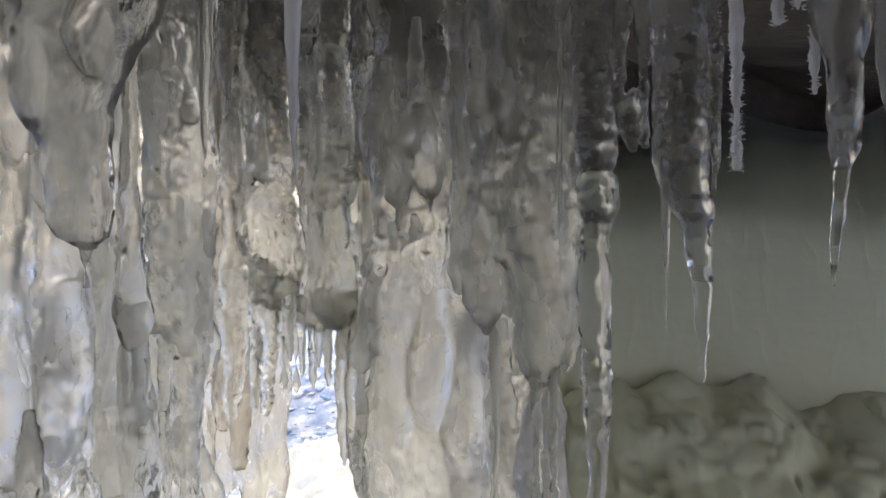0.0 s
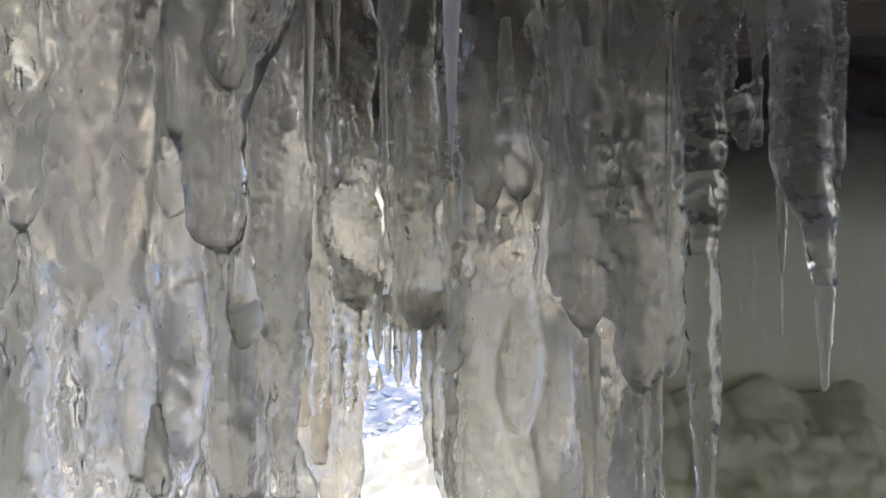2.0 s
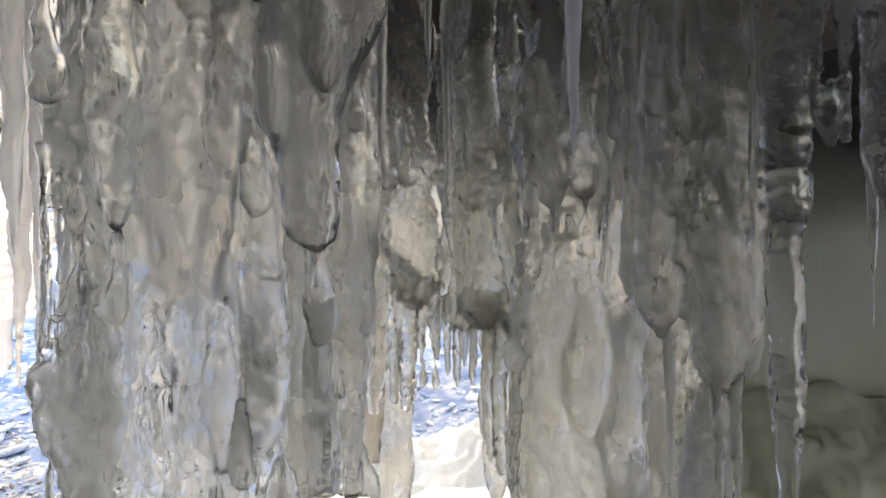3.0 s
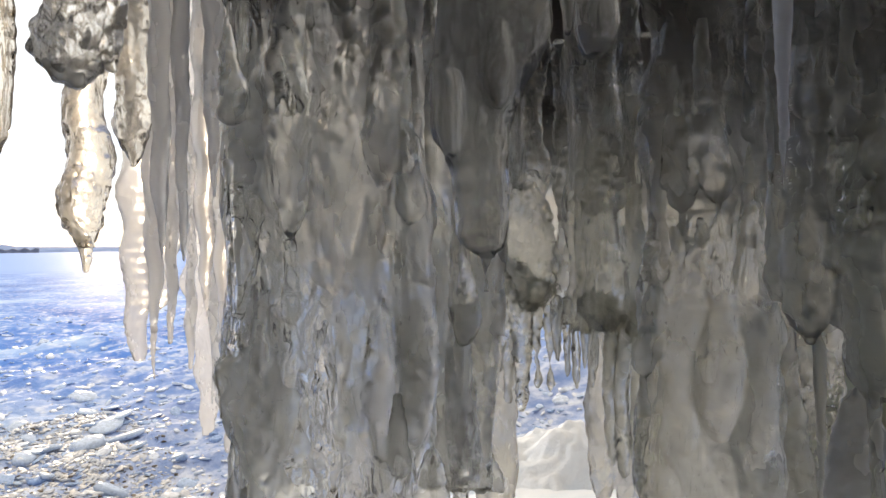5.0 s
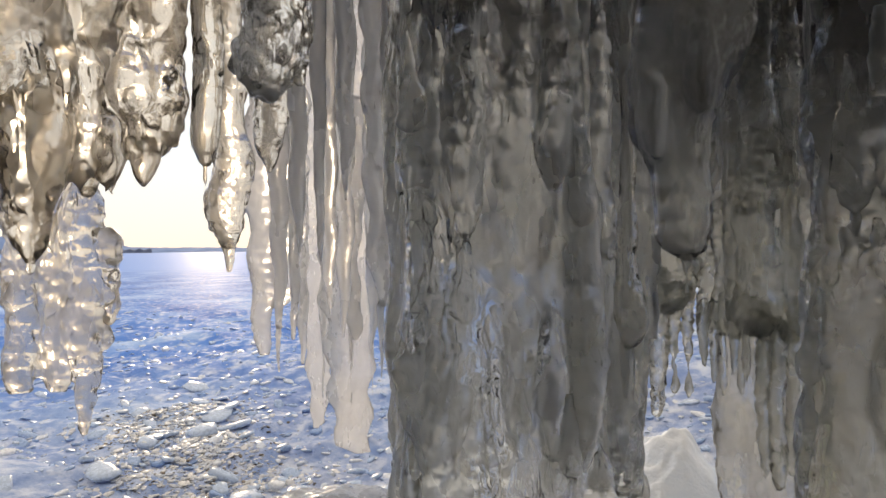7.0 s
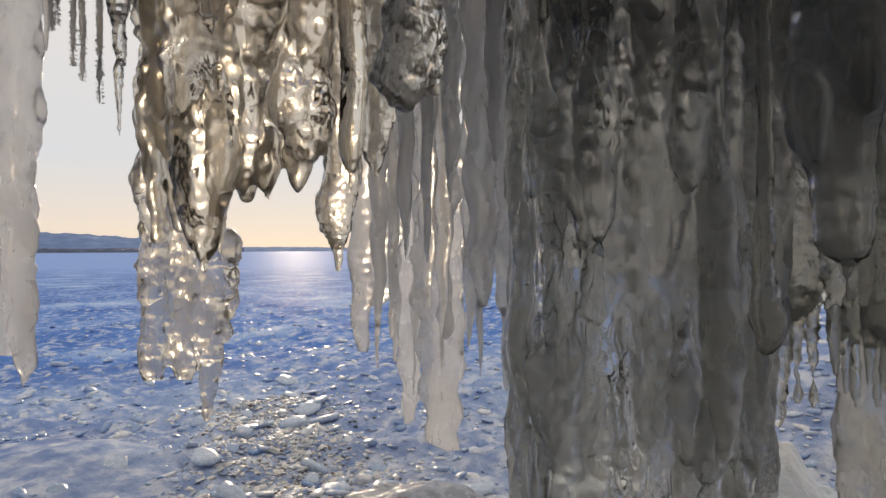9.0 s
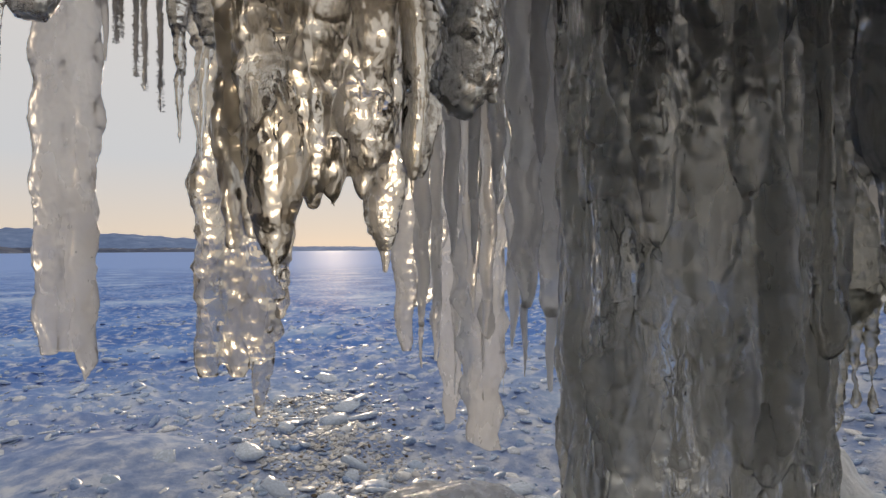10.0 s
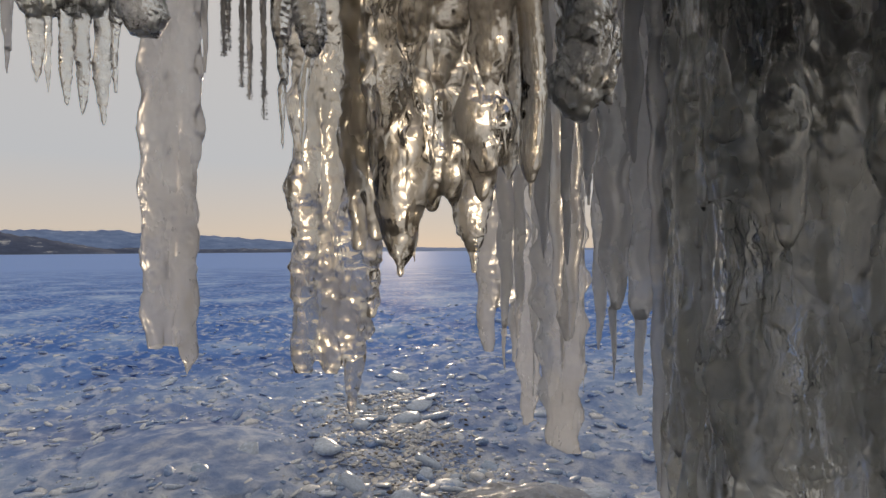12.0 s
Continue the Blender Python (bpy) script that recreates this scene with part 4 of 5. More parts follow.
frosted.frost(0.147, 0.123, 1.670, 1.472, 0.0019, 800, 0.002)
frosted.thing("frosted_icicle", "short stub of ice furred with white hoarfrost", "icicle", ice_frost, 0.0007, 0.0008, 0.0002, 0.006, group="frosted icicles")

frosted = Ice(64)
frosted.hang(0.153, 0.123, (1.670, 0.0022), (1.491, 0.0021), (1.479, 0.0016), (1.477, 0.0007))
frosted.frost(0.153, 0.123, 1.670, 1.477, 0.0017, 500, 0.002)
frosted.thing("frosted_icicle", "short stub of ice furred with white hoarfrost", "icicle", ice_frost, 0.0007, 0.0008, 0.0002, 0.006, group="frosted icicles")

frosted = Ice(27)
frosted.hang(0.164, 0.133, (1.670, 0.0012), (1.495, 0.0011), (1.473, 0.0013), (1.462, 0.0011), (1.453, 0.0006))
frosted.frost(0.164, 0.133, 1.670, 1.453, 0.0011, 700, 0.0018)
frosted.thing("frosted_icicle", "thin icicle furred with white hoarfrost", "icicle", ice_frost, 0.0007, 0.0008, 0.0002, 0.006, group="frosted icicles")

spike = Ice(28)
spike.hang(0.167, 0.123, (1.670, 0.0104), (1.491, 0.0099), (1.473, 0.0085), (1.466, 0.0064), (1.461, 0.0048), (1.445, 0.0048, -0.000, -0.000), (1.433, 0.0042, -0.000, -0.000), (1.427, 0.0025, -0.001, -0.000))
spike.hang(0.1663, 0.1228, (1.431, 0.0014), (1.429, 0.0021), (1.427, 0.0023), (1.406, 0.0016, -0.002, -0.000), (1.389, 0.0005, -0.003, -0.000), part="tip")
spike.thing("icicle", "clear pointed icicle with a swollen middle", "icicle", ice_clear, 0.0009, 0.0006, 0.0002, 0.014, group="icicles in the cave")

edge = Ice(29)
edge.hang(0.182, 0.123, (1.670, 0.0048), (1.491, 0.0046), (1.462, 0.0042), (1.448, 0.0025), (1.442, 0.0009))
edge.thing("icicle", "clear pointed icicle hanging from the cave roof", "icicle", ice_clear, 0.001, 0.0006, 0.0002, 0.014, group="icicles in the cave")

frosted = Ice(30)
frosted.hang(-0.005, 0.120, (1.670, 0.0037), (1.492, 0.0035), (1.471, 0.0027), (1.455, 0.0019), (1.444, 0.0011))
frosted.hang(-0.0056, 0.1201, (1.446, 0.0006), (1.445, 0.0009), (1.444, 0.0010), (1.427, 0.0005), part="tip")
frosted.frost(-0.005, 0.120, 1.670, 1.427, 0.0021, 300, 0.0014)
frosted.thing("frosted_icicle", "thin icicle furred with hoarfrost, close to the roof", "icicle", ice_frost, 0.0009, 0.0008, 0.0002, 0.008, group="frosted icicles")

gold = Ice(31)
gold.hang(-0.498, 0.095, (1.691, 0.0285), (1.632, 0.0271), (1.585, 0.0246), (1.551, 0.0237), (1.505, 0.0263), (1.467, 0.0237), (1.441, 0.0170), (1.420, 0.0106), (1.407, 0.0059), (1.398, 0.0017))
gold.hang(-0.534, 0.084, (1.699, 0.0129), (1.639, 0.0123), (1.565, 0.0114), (1.482, 0.0105), (1.446, 0.0088), (1.425, 0.0074), (1.420, 0.0044), part="rib")
gold.hang(-0.494, 0.106, (1.456, 0.0027), (1.451, 0.0062), (1.446, 0.0077), (1.424, 0.0034), (1.409, 0.0009), part="drip")
gold.hang(-0.539, 0.106, (1.711, 0.0192), (1.648, 0.0183), (1.530, 0.0183), (1.466, 0.0137), (1.429, 0.0046))
gold.hang(-0.505, 0.137, (1.713, 0.0240), (1.648, 0.0228), (1.552, 0.0219), (1.493, 0.0183), (1.466, 0.0091), (1.452, 0.0023))
gold.hang(-0.485, 0.141, (1.708, 0.0188), (1.643, 0.0179), (1.549, 0.0179), (1.491, 0.0161), (1.464, 0.0081), (1.449, 0.0018))
gold.hang(-0.468, 0.163, (1.712, 0.0218), (1.645, 0.0208), (1.573, 0.0208), (1.514, 0.0190), (1.490, 0.0118), (1.476, 0.0036))
gold.hang(-0.463, 0.141, (1.555, 0.0027), (1.551, 0.0062), (1.545, 0.0078), (1.528, 0.0156), (1.510, 0.0130), (1.497, 0.0043))
gold.hang(-0.460, 0.144, (1.513, 0.0030), (1.508, 0.0069), (1.502, 0.0087), (1.480, 0.0113), (1.461, 0.0052), (1.453, 0.0013))
gold.hang(-0.476, 0.130, (1.505, 0.0030), (1.499, 0.0069), (1.493, 0.0087), (1.472, 0.0121), (1.456, 0.0069), (1.448, 0.0017))
gold.hang(-0.491, 0.123, (1.513, 0.0040), (1.507, 0.0091), (1.499, 0.0114), (1.468, 0.0079), (1.450, 0.0018))
gold.hang(-0.451, 0.158, (1.542, 0.0025), (1.538, 0.0056), (1.533, 0.0070), (1.511, 0.0105), (1.494, 0.0070), (1.485, 0.0022))
gold.thing("ice_mass", "knobbly mass of clear ice in a honey sun tone with pointed foot", "ice mass", ice_sun_toned, 0.0018, 0.0045, 0.0003, 0.027, ease=3)

pole = Ice(32)
pole.hang(-0.433, 0.174, (1.704, 0.0110), (1.638, 0.0105), (1.524, 0.0105), (1.487, 0.0096), (1.475, 0.0057), (1.470, 0.0022))
pole.hang(-0.4347, 0.1738, (1.473, 0.0012), (1.471, 0.0019), (1.470, 0.0020), (1.455, 0.0009), part="tip")
pole.thing("icicle", "straight icicle in a honey sun tone with even ribs and drip", "icicle", ice_sun_toned, 0.0013, 0.0004, 0.0009, 0.014, group="icicles at the cave mouth")

lump = Ice(33)
lump.hang(-0.415, 0.217, (1.717, 0.0239), (1.647, 0.0228), (1.592, 0.0228), (1.560, 0.0246), (1.542, 0.0200), (1.529, 0.0118), (1.521, 0.0032))
lump.hang(-0.396, 0.228, (1.716, 0.0076), (1.609, 0.0072), (1.572, 0.0099), (1.550, 0.0090), (1.534, 0.0041))
lump.thing("icicle", "fat lumpy grey-brown icicle with a blunt foot", "icicle", ice_grey, 0.0017, 0.005, 0.0003, 0.02, group="icicles at the cave mouth")

drip = Ice(34)
drip.hang(-0.877, 0.653, (2.106, 0.0252), (1.877, 0.0240), (1.665, 0.0277), (1.591, 0.0314), (1.503, 0.0369, -0.004, -0.002), (1.453, 0.0258, -0.005, -0.003), (1.416, 0.0120, -0.005, -0.003))
drip.hang(-0.8823, 0.6496, (1.435, 0.0066), (1.424, 0.0102), (1.416, 0.0112), (1.377, 0.0046, -0.000, -0.000), part="tip")
drip.thing("icicle", "short sunlit icicle tapering to a drip", "icicle", ice_sun_toned, 0.003, 0.004, 0.0006, 0.025, group="icicles at the cave mouth")

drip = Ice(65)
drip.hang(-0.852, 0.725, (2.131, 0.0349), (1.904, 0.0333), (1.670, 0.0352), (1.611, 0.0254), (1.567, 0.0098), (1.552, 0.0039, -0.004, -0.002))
drip.thing("icicle", "stubby sunlit icicle with a pointed foot", "icicle", ice_sun_toned, 0.003, 0.004, 0.0006, 0.025, group="icicles at the cave mouth")

blade = Ice(35)
blade.hang(-1.157, 1.043, (2.402, 0.0313), (1.706, 0.0298), (1.483, 0.0358), (1.274, 0.0268), (1.185, 0.0209), (1.152, 0.0134), flat=0.60, face=38)
blade.hang(-1.116, 1.053, (2.391, 0.0804), (1.850, 0.0766), (1.438, 0.0677), (1.305, 0.0442), (1.268, 0.0206, -0.004, -0.002), flat=0.30, face=37)
blade.thing("icicle", "long flat pale ice blade with a ragged end", "icicle", ice_pale, 0.0044, 0.0033, 0.00075, 0.03, group="icicles at the cave mouth")

wand = Ice(36)
wand.hang(-1.061, 0.995, (2.342, 0.0294), (1.828, 0.0280), (1.436, 0.0196), (1.311, 0.0140), (1.227, 0.0070, -0.004, -0.002))
wand.hang(-1.0654, 0.9931, (1.238, 0.0038), (1.232, 0.0059), (1.227, 0.0065), (1.126, 0.0028, -0.001, -0.000), part="tip")
wand.thing("icicle", "long ribbed icicle tapering to a point", "icicle", ice_pale, 0.0044, 0.002, 0.00075, 0.03, group="icicles at the cave mouth")

wand = Ice(66)
wand.hang(-1.035, 1.018, (2.343, 0.0205), (1.828, 0.0196), (1.338, 0.0126), (1.199, 0.0056, -0.005, -0.002))
wand.thing("icicle", "thin pale icicle among the blades", "icicle", ice_pale, 0.0044, 0.002, 0.0005, 0.03, group="icicles at the cave mouth")

plate = Ice(37)
plate.hang(-1.449, 1.651, (2.720, 0.0818), (1.924, 0.0797, -0.004, -0.001), (1.714, 0.0797, -0.002, 0.000), (1.399, 0.0797, -0.000, 0.002), (1.190, 0.0713, -0.002, 0.001), (1.043, 0.0514, 0.007, 0.007), (0.875, 0.0398, 0.008, 0.008), (0.791, 0.0252, 0.002, 0.004), (0.766, 0.0105, -0.007, -0.002), flat=0.2, face=34)
plate.hang(-1.381, 1.613, (1.907, 0.0163), (1.400, 0.0081, -0.007, -0.004), (1.237, 0.0183, -0.006, -0.003), (1.176, 0.0142, -0.007, -0.003), (1.095, 0.0071, -0.006, -0.003), (0.892, 0.0030, -0.010, -0.005))
plate.hang(-1.450, 1.591, (1.912, 0.0174), (1.441, 0.0154, -0.002, -0.000), (1.174, 0.0185, -0.008, -0.004), (1.011, 0.0062, -0.009, -0.005))
plate.thing("ice_curtain", "flat pale ice blade with a broken foot over the shore", "ice curtain", ice_pale, 0.0055, 0.0035, 0.0005, 0.05, ease=3)

plate = Ice(93)
plate.hang(-1.273, 1.612, (2.644, 0.0869), (1.893, 0.0810, -0.007, -0.004), (1.597, 0.0869, -0.007, -0.003), (1.301, 0.0968, -0.008, -0.003), (1.103, 0.0849, -0.006, -0.002), (0.905, 0.0721, -0.005, -0.001), (0.737, 0.0573, 0.003, 0.005), (0.714, 0.0286, 0.027, 0.021), flat=0.22, face=34)
plate.hang(-1.230, 1.559, (1.916, 0.0592), (1.591, 0.0554, 0.001, 0.001), (1.438, 0.0363, -0.010, -0.006), (1.342, 0.0229, -0.002, -0.001), (1.276, 0.0153, 0.007, 0.005), (1.190, 0.0306, 0.003, 0.003), (1.142, 0.0220, 0.003, 0.003), (1.113, 0.0076, 0.002, 0.003), flat=0.6, face=34)
plate.hang(-1.252, 1.581, (1.186, 0.0116), (1.070, 0.0058, -0.002, -0.001), (0.896, 0.0019, -0.004, -0.002))
plate.hang(-1.205, 1.636, (1.849, 0.0098), (1.458, 0.0137, -0.003, -0.001), (1.027, 0.0068, -0.002, 0.000), (0.910, 0.0029, -0.001, 0.001))
plate.thing("ice_curtain", "broad smooth pale ice plate with a squared-off foot", "ice curtain", ice_pale, 0.005, 0.0035, 0.0005, 0.05, ease=3)

mouth = Ice(38)
mouth.hang(-0.717, 0.888, (2.158, 0.0373), (1.797, 0.0355), (1.520, 0.0333), (1.398, 0.0299), (1.337, 0.0177), (1.300, 0.0089))
mouth.hang(-0.7205, 0.8867, (1.314, 0.0049), (1.306, 0.0075), (1.300, 0.0082), (1.159, 0.0033, -0.001, -0.000), part="tip")
mouth.thing("icicle", "pale icicle with a swollen neck and thin point", "icicle", ice_pale, 0.0037, 0.002, 0.0004, 0.03, group="icicles at the cave mouth")

mouth = Ice(70)
mouth.hang(-0.705, 0.980, (2.198, 0.0391), (1.816, 0.0373), (1.466, 0.0349), (1.315, 0.0303), (1.274, 0.0140))
mouth.hang(-0.7087, 0.9784, (1.296, 0.0077), (1.284, 0.0119), (1.274, 0.0130), (1.187, 0.0093, -0.001, -0.000), (1.117, 0.0047, -0.001, -0.000), part="tip")
mouth.thing("icicle", "pale icicle with a swollen neck and thin point", "icicle", ice_pale, 0.0037, 0.002, 0.0004, 0.03, group="icicles at the cave mouth")

mouth = Ice(71)
mouth.hang(-0.615, 0.859, (2.105, 0.0215), (1.768, 0.0205), (1.358, 0.0164), (1.153, 0.0103, -0.005, -0.002), (0.978, 0.0031, -0.006, -0.002))
mouth.thing("icicle", "slim pale icicle beside the dark curtain", "icicle", ice_pale, 0.0037, 0.002, 0.0004, 0.03, group="icicles at the cave mouth")

mouth = Ice(72)
mouth.hang(-0.595, 0.877, (2.106, 0.0258), (1.767, 0.0246), (1.255, 0.0226), (0.947, 0.0205, -0.006, -0.002))
mouth.thing("icicle", "pale ice column beside the dark curtain", "icicle", ice_pale, 0.0037, 0.002, 0.0004, 0.03, group="icicles at the cave mouth")

mouth = Ice(73)
mouth.hang(-0.663, 0.614, (2.005, 0.0130), (1.721, 0.0124), (1.544, 0.0089), (1.438, 0.0053), (1.394, 0.0018))
mouth.thing("icicle", "slim grey icicle at the cave mouth", "icicle", ice_pale, 0.0037, 0.002, 0.0004, 0.03, group="icicles at the cave mouth")

mouth = Ice(39)
mouth.hang(-0.717, 0.632, (2.034, 0.0157), (1.737, 0.0149), (1.504, 0.0130), (1.393, 0.0019))
mouth.thing("icicle", "slim grey icicle at the cave mouth", "icicle", ice_pale, 0.0037, 0.002, 0.0004, 0.03, group="icicles at the cave mouth")

mouth = Ice(74)
mouth.hang(-0.858, 0.909, (2.222, 0.0229), (1.833, 0.0218), (1.469, 0.0194), (1.276, 0.0036))
mouth.thing("icicle", "slim pale icicle at the cave mouth", "icicle", ice_pale, 0.0037, 0.002, 0.0004, 0.03, group="icicles at the cave mouth")

mouth = Ice(75)
mouth.hang(-0.834, 0.930, (2.224, 0.0229), (1.833, 0.0218), (1.409, 0.0194), (1.227, 0.0036, -0.005, -0.002))
mouth.thing("icicle", "slim pale icicle at the cave mouth", "icicle", ice_pale, 0.0037, 0.002, 0.0004, 0.03, group="icicles at the cave mouth")

mouth = Ice(76)
mouth.hang(-0.661, 0.682, (2.037, 0.0176), (1.737, 0.0168), (1.597, 0.0149), (1.532, 0.0075), (1.490, 0.0028))
mouth.thing("icicle", "slim grey icicle at the cave mouth", "icicle", ice_pale, 0.0037, 0.002, 0.0004, 0.03, group="icicles at the cave mouth")

mouth = Ice(77)
mouth.hang(-0.815, 1.015, (2.257, 0.0211), (1.848, 0.0201), (1.345, 0.0176), (1.194, 0.0038, -0.005, -0.002))
mouth.thing("icicle", "slim pale icicle at the cave mouth", "icicle", ice_pale, 0.0037, 0.002, 0.0004, 0.03, group="icicles at the cave mouth")

mouth = Ice(78)
mouth.hang(-0.606, 0.732, (2.040, 0.0157), (1.736, 0.0149), (1.690, 0.0168), (1.652, 0.0112), (1.559, 0.0028))
mouth.thing("icicle", "slim grey icicle at the cave mouth", "icicle", ice_pale, 0.0037, 0.002, 0.0004, 0.03, group="icicles at the cave mouth")

pale = Ice(79)
pale.hang(-0.797, 1.166, (2.323, 0.0482), (1.933, 0.0459), (1.609, 0.0459), (1.474, 0.0405), (1.346, 0.0162, -0.004, -0.002), flat=0.35, face=24)
pale.hang(-0.752, 1.207, (2.325, 0.0482), (1.933, 0.0459), (1.609, 0.0459), (1.474, 0.0405), (1.406, 0.0162), flat=0.35, face=22)
pale.hang(-0.707, 1.247, (2.328, 0.0482), (1.933, 0.0459), (1.608, 0.0459), (1.473, 0.0405), (1.345, 0.0162, -0.004, -0.002), flat=0.35, face=20)
pale.thing("ice_curtain", "pale thin ice sheet between the icicles", "ice curtain", ice_pale, 0.0066, 0.0046, 0.0005, 0.05, ease=8)

pillar = Ice(40)
pillar.hang(-1.165, 0.483, (2.134, 0.0303), (1.979, 0.0288), (1.868, 0.0310), (1.635, 0.0333), (1.480, 0.0377), (1.413, 0.0299), (1.247, 0.0277, -0.005, -0.002), (1.181, 0.0166, -0.006, -0.002))
pillar.hang(-1.146, 0.513, (2.142, 0.0611), (1.983, 0.0581), (1.581, 0.0559), (1.245, 0.0492, -0.006, -0.002), (1.201, 0.0335, -0.006, -0.002), flat=0.40, face=53)
pillar.hang(-1.136, 0.522, (2.142, 0.0305), (1.983, 0.0291), (1.849, 0.0313), (1.581, 0.0313), (1.357, 0.0291, -0.005, -0.002), (1.201, 0.0268, -0.006, -0.002), (1.176, 0.0134, -0.006, -0.002))
pillar.hang(-1.114, 0.543, (1.549, 0.0157), (1.522, 0.0358), (1.491, 0.0447), (1.334, 0.0470), (1.245, 0.0380), flat=0.40, face=51)
pillar.hang(-1.102, 0.541, (1.531, 0.0109), (1.512, 0.0248), (1.490, 0.0310), (1.335, 0.0355), (1.246, 0.0277), (1.202, 0.0222), (1.147, 0.0155), (1.102, 0.0033))
pillar.hang(-1.073, 0.567, (1.452, 0.0078), (1.439, 0.0177), (1.423, 0.0222), (1.346, 0.0166), (1.290, 0.0033))
pillar.thing("ice_column", "sunlit clear ice column broken off at the foot", "ice column", ice_sun_toned, 0.0032, 0.0075, 0.0006, 0.034, ease=6)

thin = Ice(80)
thin.hang(-0.990, 0.317, (1.987, 0.0232), (1.848, 0.0221), (1.777, 0.0195), (1.742, 0.0106), (1.680, 0.0071))
thin.hang(-0.9916, 0.3166, (1.691, 0.0039), (1.685, 0.0060), (1.680, 0.0066), (1.579, 0.0018, -0.001, -0.000), part="tip")
thin.thing("icicle", "clear slender icicle with a broad root", "icicle", ice_clear, 0.0022, 0.002, 0.0006, 0.014, group="icicles at the cave mouth")

thin = Ice(81)
thin.hang(-0.958, 0.347, (1.989, 0.0316), (1.848, 0.0301), (1.759, 0.0248, -0.001, -0.000), (1.724, 0.0106, -0.001, -0.000))
thin.hang(-0.9584, 0.3464, (1.741, 0.0058), (1.731, 0.0090), (1.724, 0.0099), (1.671, 0.0071, -0.010, -0.009), (1.543, 0.0018, -0.011, -0.009), part="tip")
thin.thing("icicle", "clear slender icicle with a broad root", "icicle", ice_clear, 0.0022, 0.002, 0.0006, 0.014, group="icicles at the cave mouth")

sheetl = Ice(41)
sheetl.hang(-1.773, 0.444, (2.349, 0.0399), (2.161, 0.0380), (1.781, 0.0410), (1.488, 0.0322, -0.005, -0.002), (1.254, 0.0293, -0.007, -0.003), (1.169, 0.0205, -0.007, -0.003), flat=0.50, face=68)
sheetl.hang(-1.737, 0.476, (2.351, 0.0461), (2.161, 0.0439), (1.634, 0.0439), (1.254, 0.0410, -0.007, -0.003), (1.177, 0.0293, -0.007, -0.003), flat=0.50, face=66)
sheetl.hang(-1.743, 0.472, (2.351, 0.0737), (2.161, 0.0702), (1.634, 0.0673), (1.254, 0.0556, -0.007, -0.003), (1.180, 0.0351, -0.007, -0.003), flat=0.30, face=66)
sheetl.hang(-1.705, 0.506, (2.353, 0.0338), (2.160, 0.0322), (1.721, 0.0322), (1.670, 0.0293), (1.641, 0.0088), flat=0.50, face=65)
sheetl.hang(-1.704, 0.495, (1.735, 0.0081), (1.721, 0.0186), (1.705, 0.0233), (1.254, 0.0291), (1.153, 0.0233), (1.131, 0.0116), (1.097, 0.0029, -0.005, -0.002), flat=0.50, face=65)
sheetl.thing("ice_curtain", "broad flat greyish ice sheet with a notched edge", "ice curtain", ice_pale, 0.0044, 0.0033, 0.0005, 0.03, ease=8)

thin = Ice(82)
thin.hang(-1.675, 0.532, (2.354, 0.0123), (2.160, 0.0117), (1.955, 0.0073), (1.882, 0.0029))
thin.thing("icicle", "thin pale icicle beside the flat sheet", "icicle", ice_pale, 0.0033, 0.0013, 0.0003, 0.014, group="icicles at the cave mouth")

ledge = Ice(42)
ledge.hang(-1.575, 0.125, (2.119, 0.0305), (1.988, 0.0291), (1.915, 0.0268), (1.887, 0.0112))
ledge.hang(-1.546, 0.151, (2.120, 0.0305), (1.987, 0.0291), (1.915, 0.0268), (1.887, 0.0112))
ledge.hang(-1.513, 0.181, (2.122, 0.0305), (1.987, 0.0291), (1.914, 0.0268), (1.886, 0.0112))
ledge.hang(-1.480, 0.211, (2.124, 0.0305), (1.987, 0.0291), (1.914, 0.0268), (1.886, 0.0112))
ledge.hang(-1.442, 0.245, (2.126, 0.0305), (1.986, 0.0291), (1.914, 0.0268), (1.886, 0.0112))
ledge.hang(-1.409, 0.275, (2.128, 0.0305), (1.986, 0.0291), (1.913, 0.0268), (1.885, 0.0112))
ledge.hang(-1.413, 0.271, (2.127, 0.0528), (1.986, 0.0503), (1.885, 0.0470), (1.850, 0.0268))
ledge.hang(-1.568, 0.132, (2.119, 0.0229), (1.988, 0.0218), (1.876, 0.0168), (1.831, 0.0134), (1.775, 0.0067), (1.753, 0.0022), part="icicle")
ledge.hang(-1.550, 0.147, (2.120, 0.0107), (1.987, 0.0102), (1.876, 0.0078), (1.814, 0.0063), (1.758, 0.0031), (1.736, 0.0022), part="icicle")
ledge.hang(-1.524, 0.171, (2.122, 0.0214), (1.987, 0.0204), (1.875, 0.0157), (1.786, 0.0125), (1.730, 0.0063), (1.708, 0.0022), part="icicle")
ledge.hang(-1.500, 0.192, (2.123, 0.0214), (1.987, 0.0204), (1.875, 0.0157), (1.769, 0.0125), (1.713, 0.0063), (1.691, 0.0022), part="icicle")
ledge.hang(-1.471, 0.219, (2.124, 0.0244), (1.987, 0.0233), (1.875, 0.0179), (1.748, 0.0143), (1.693, 0.0072), (1.670, 0.0022), part="icicle")
ledge.hang(-1.452, 0.236, (2.125, 0.0137), (1.986, 0.0131), (1.875, 0.0101), (1.813, 0.0081), (1.757, 0.0040), (1.735, 0.0022), part="icicle")
ledge.thing("ice_ledge", "grey ice ledge lined with hanging icicles", "ice ledge", ice_grey, 0.0028, 0.003, 0.0006, 0.014)

thin = Ice(83)
thin.hang(-1.671, 0.106, (2.146, 0.0147), (2.012, 0.0140), (1.895, 0.0105), (1.837, 0.0058))
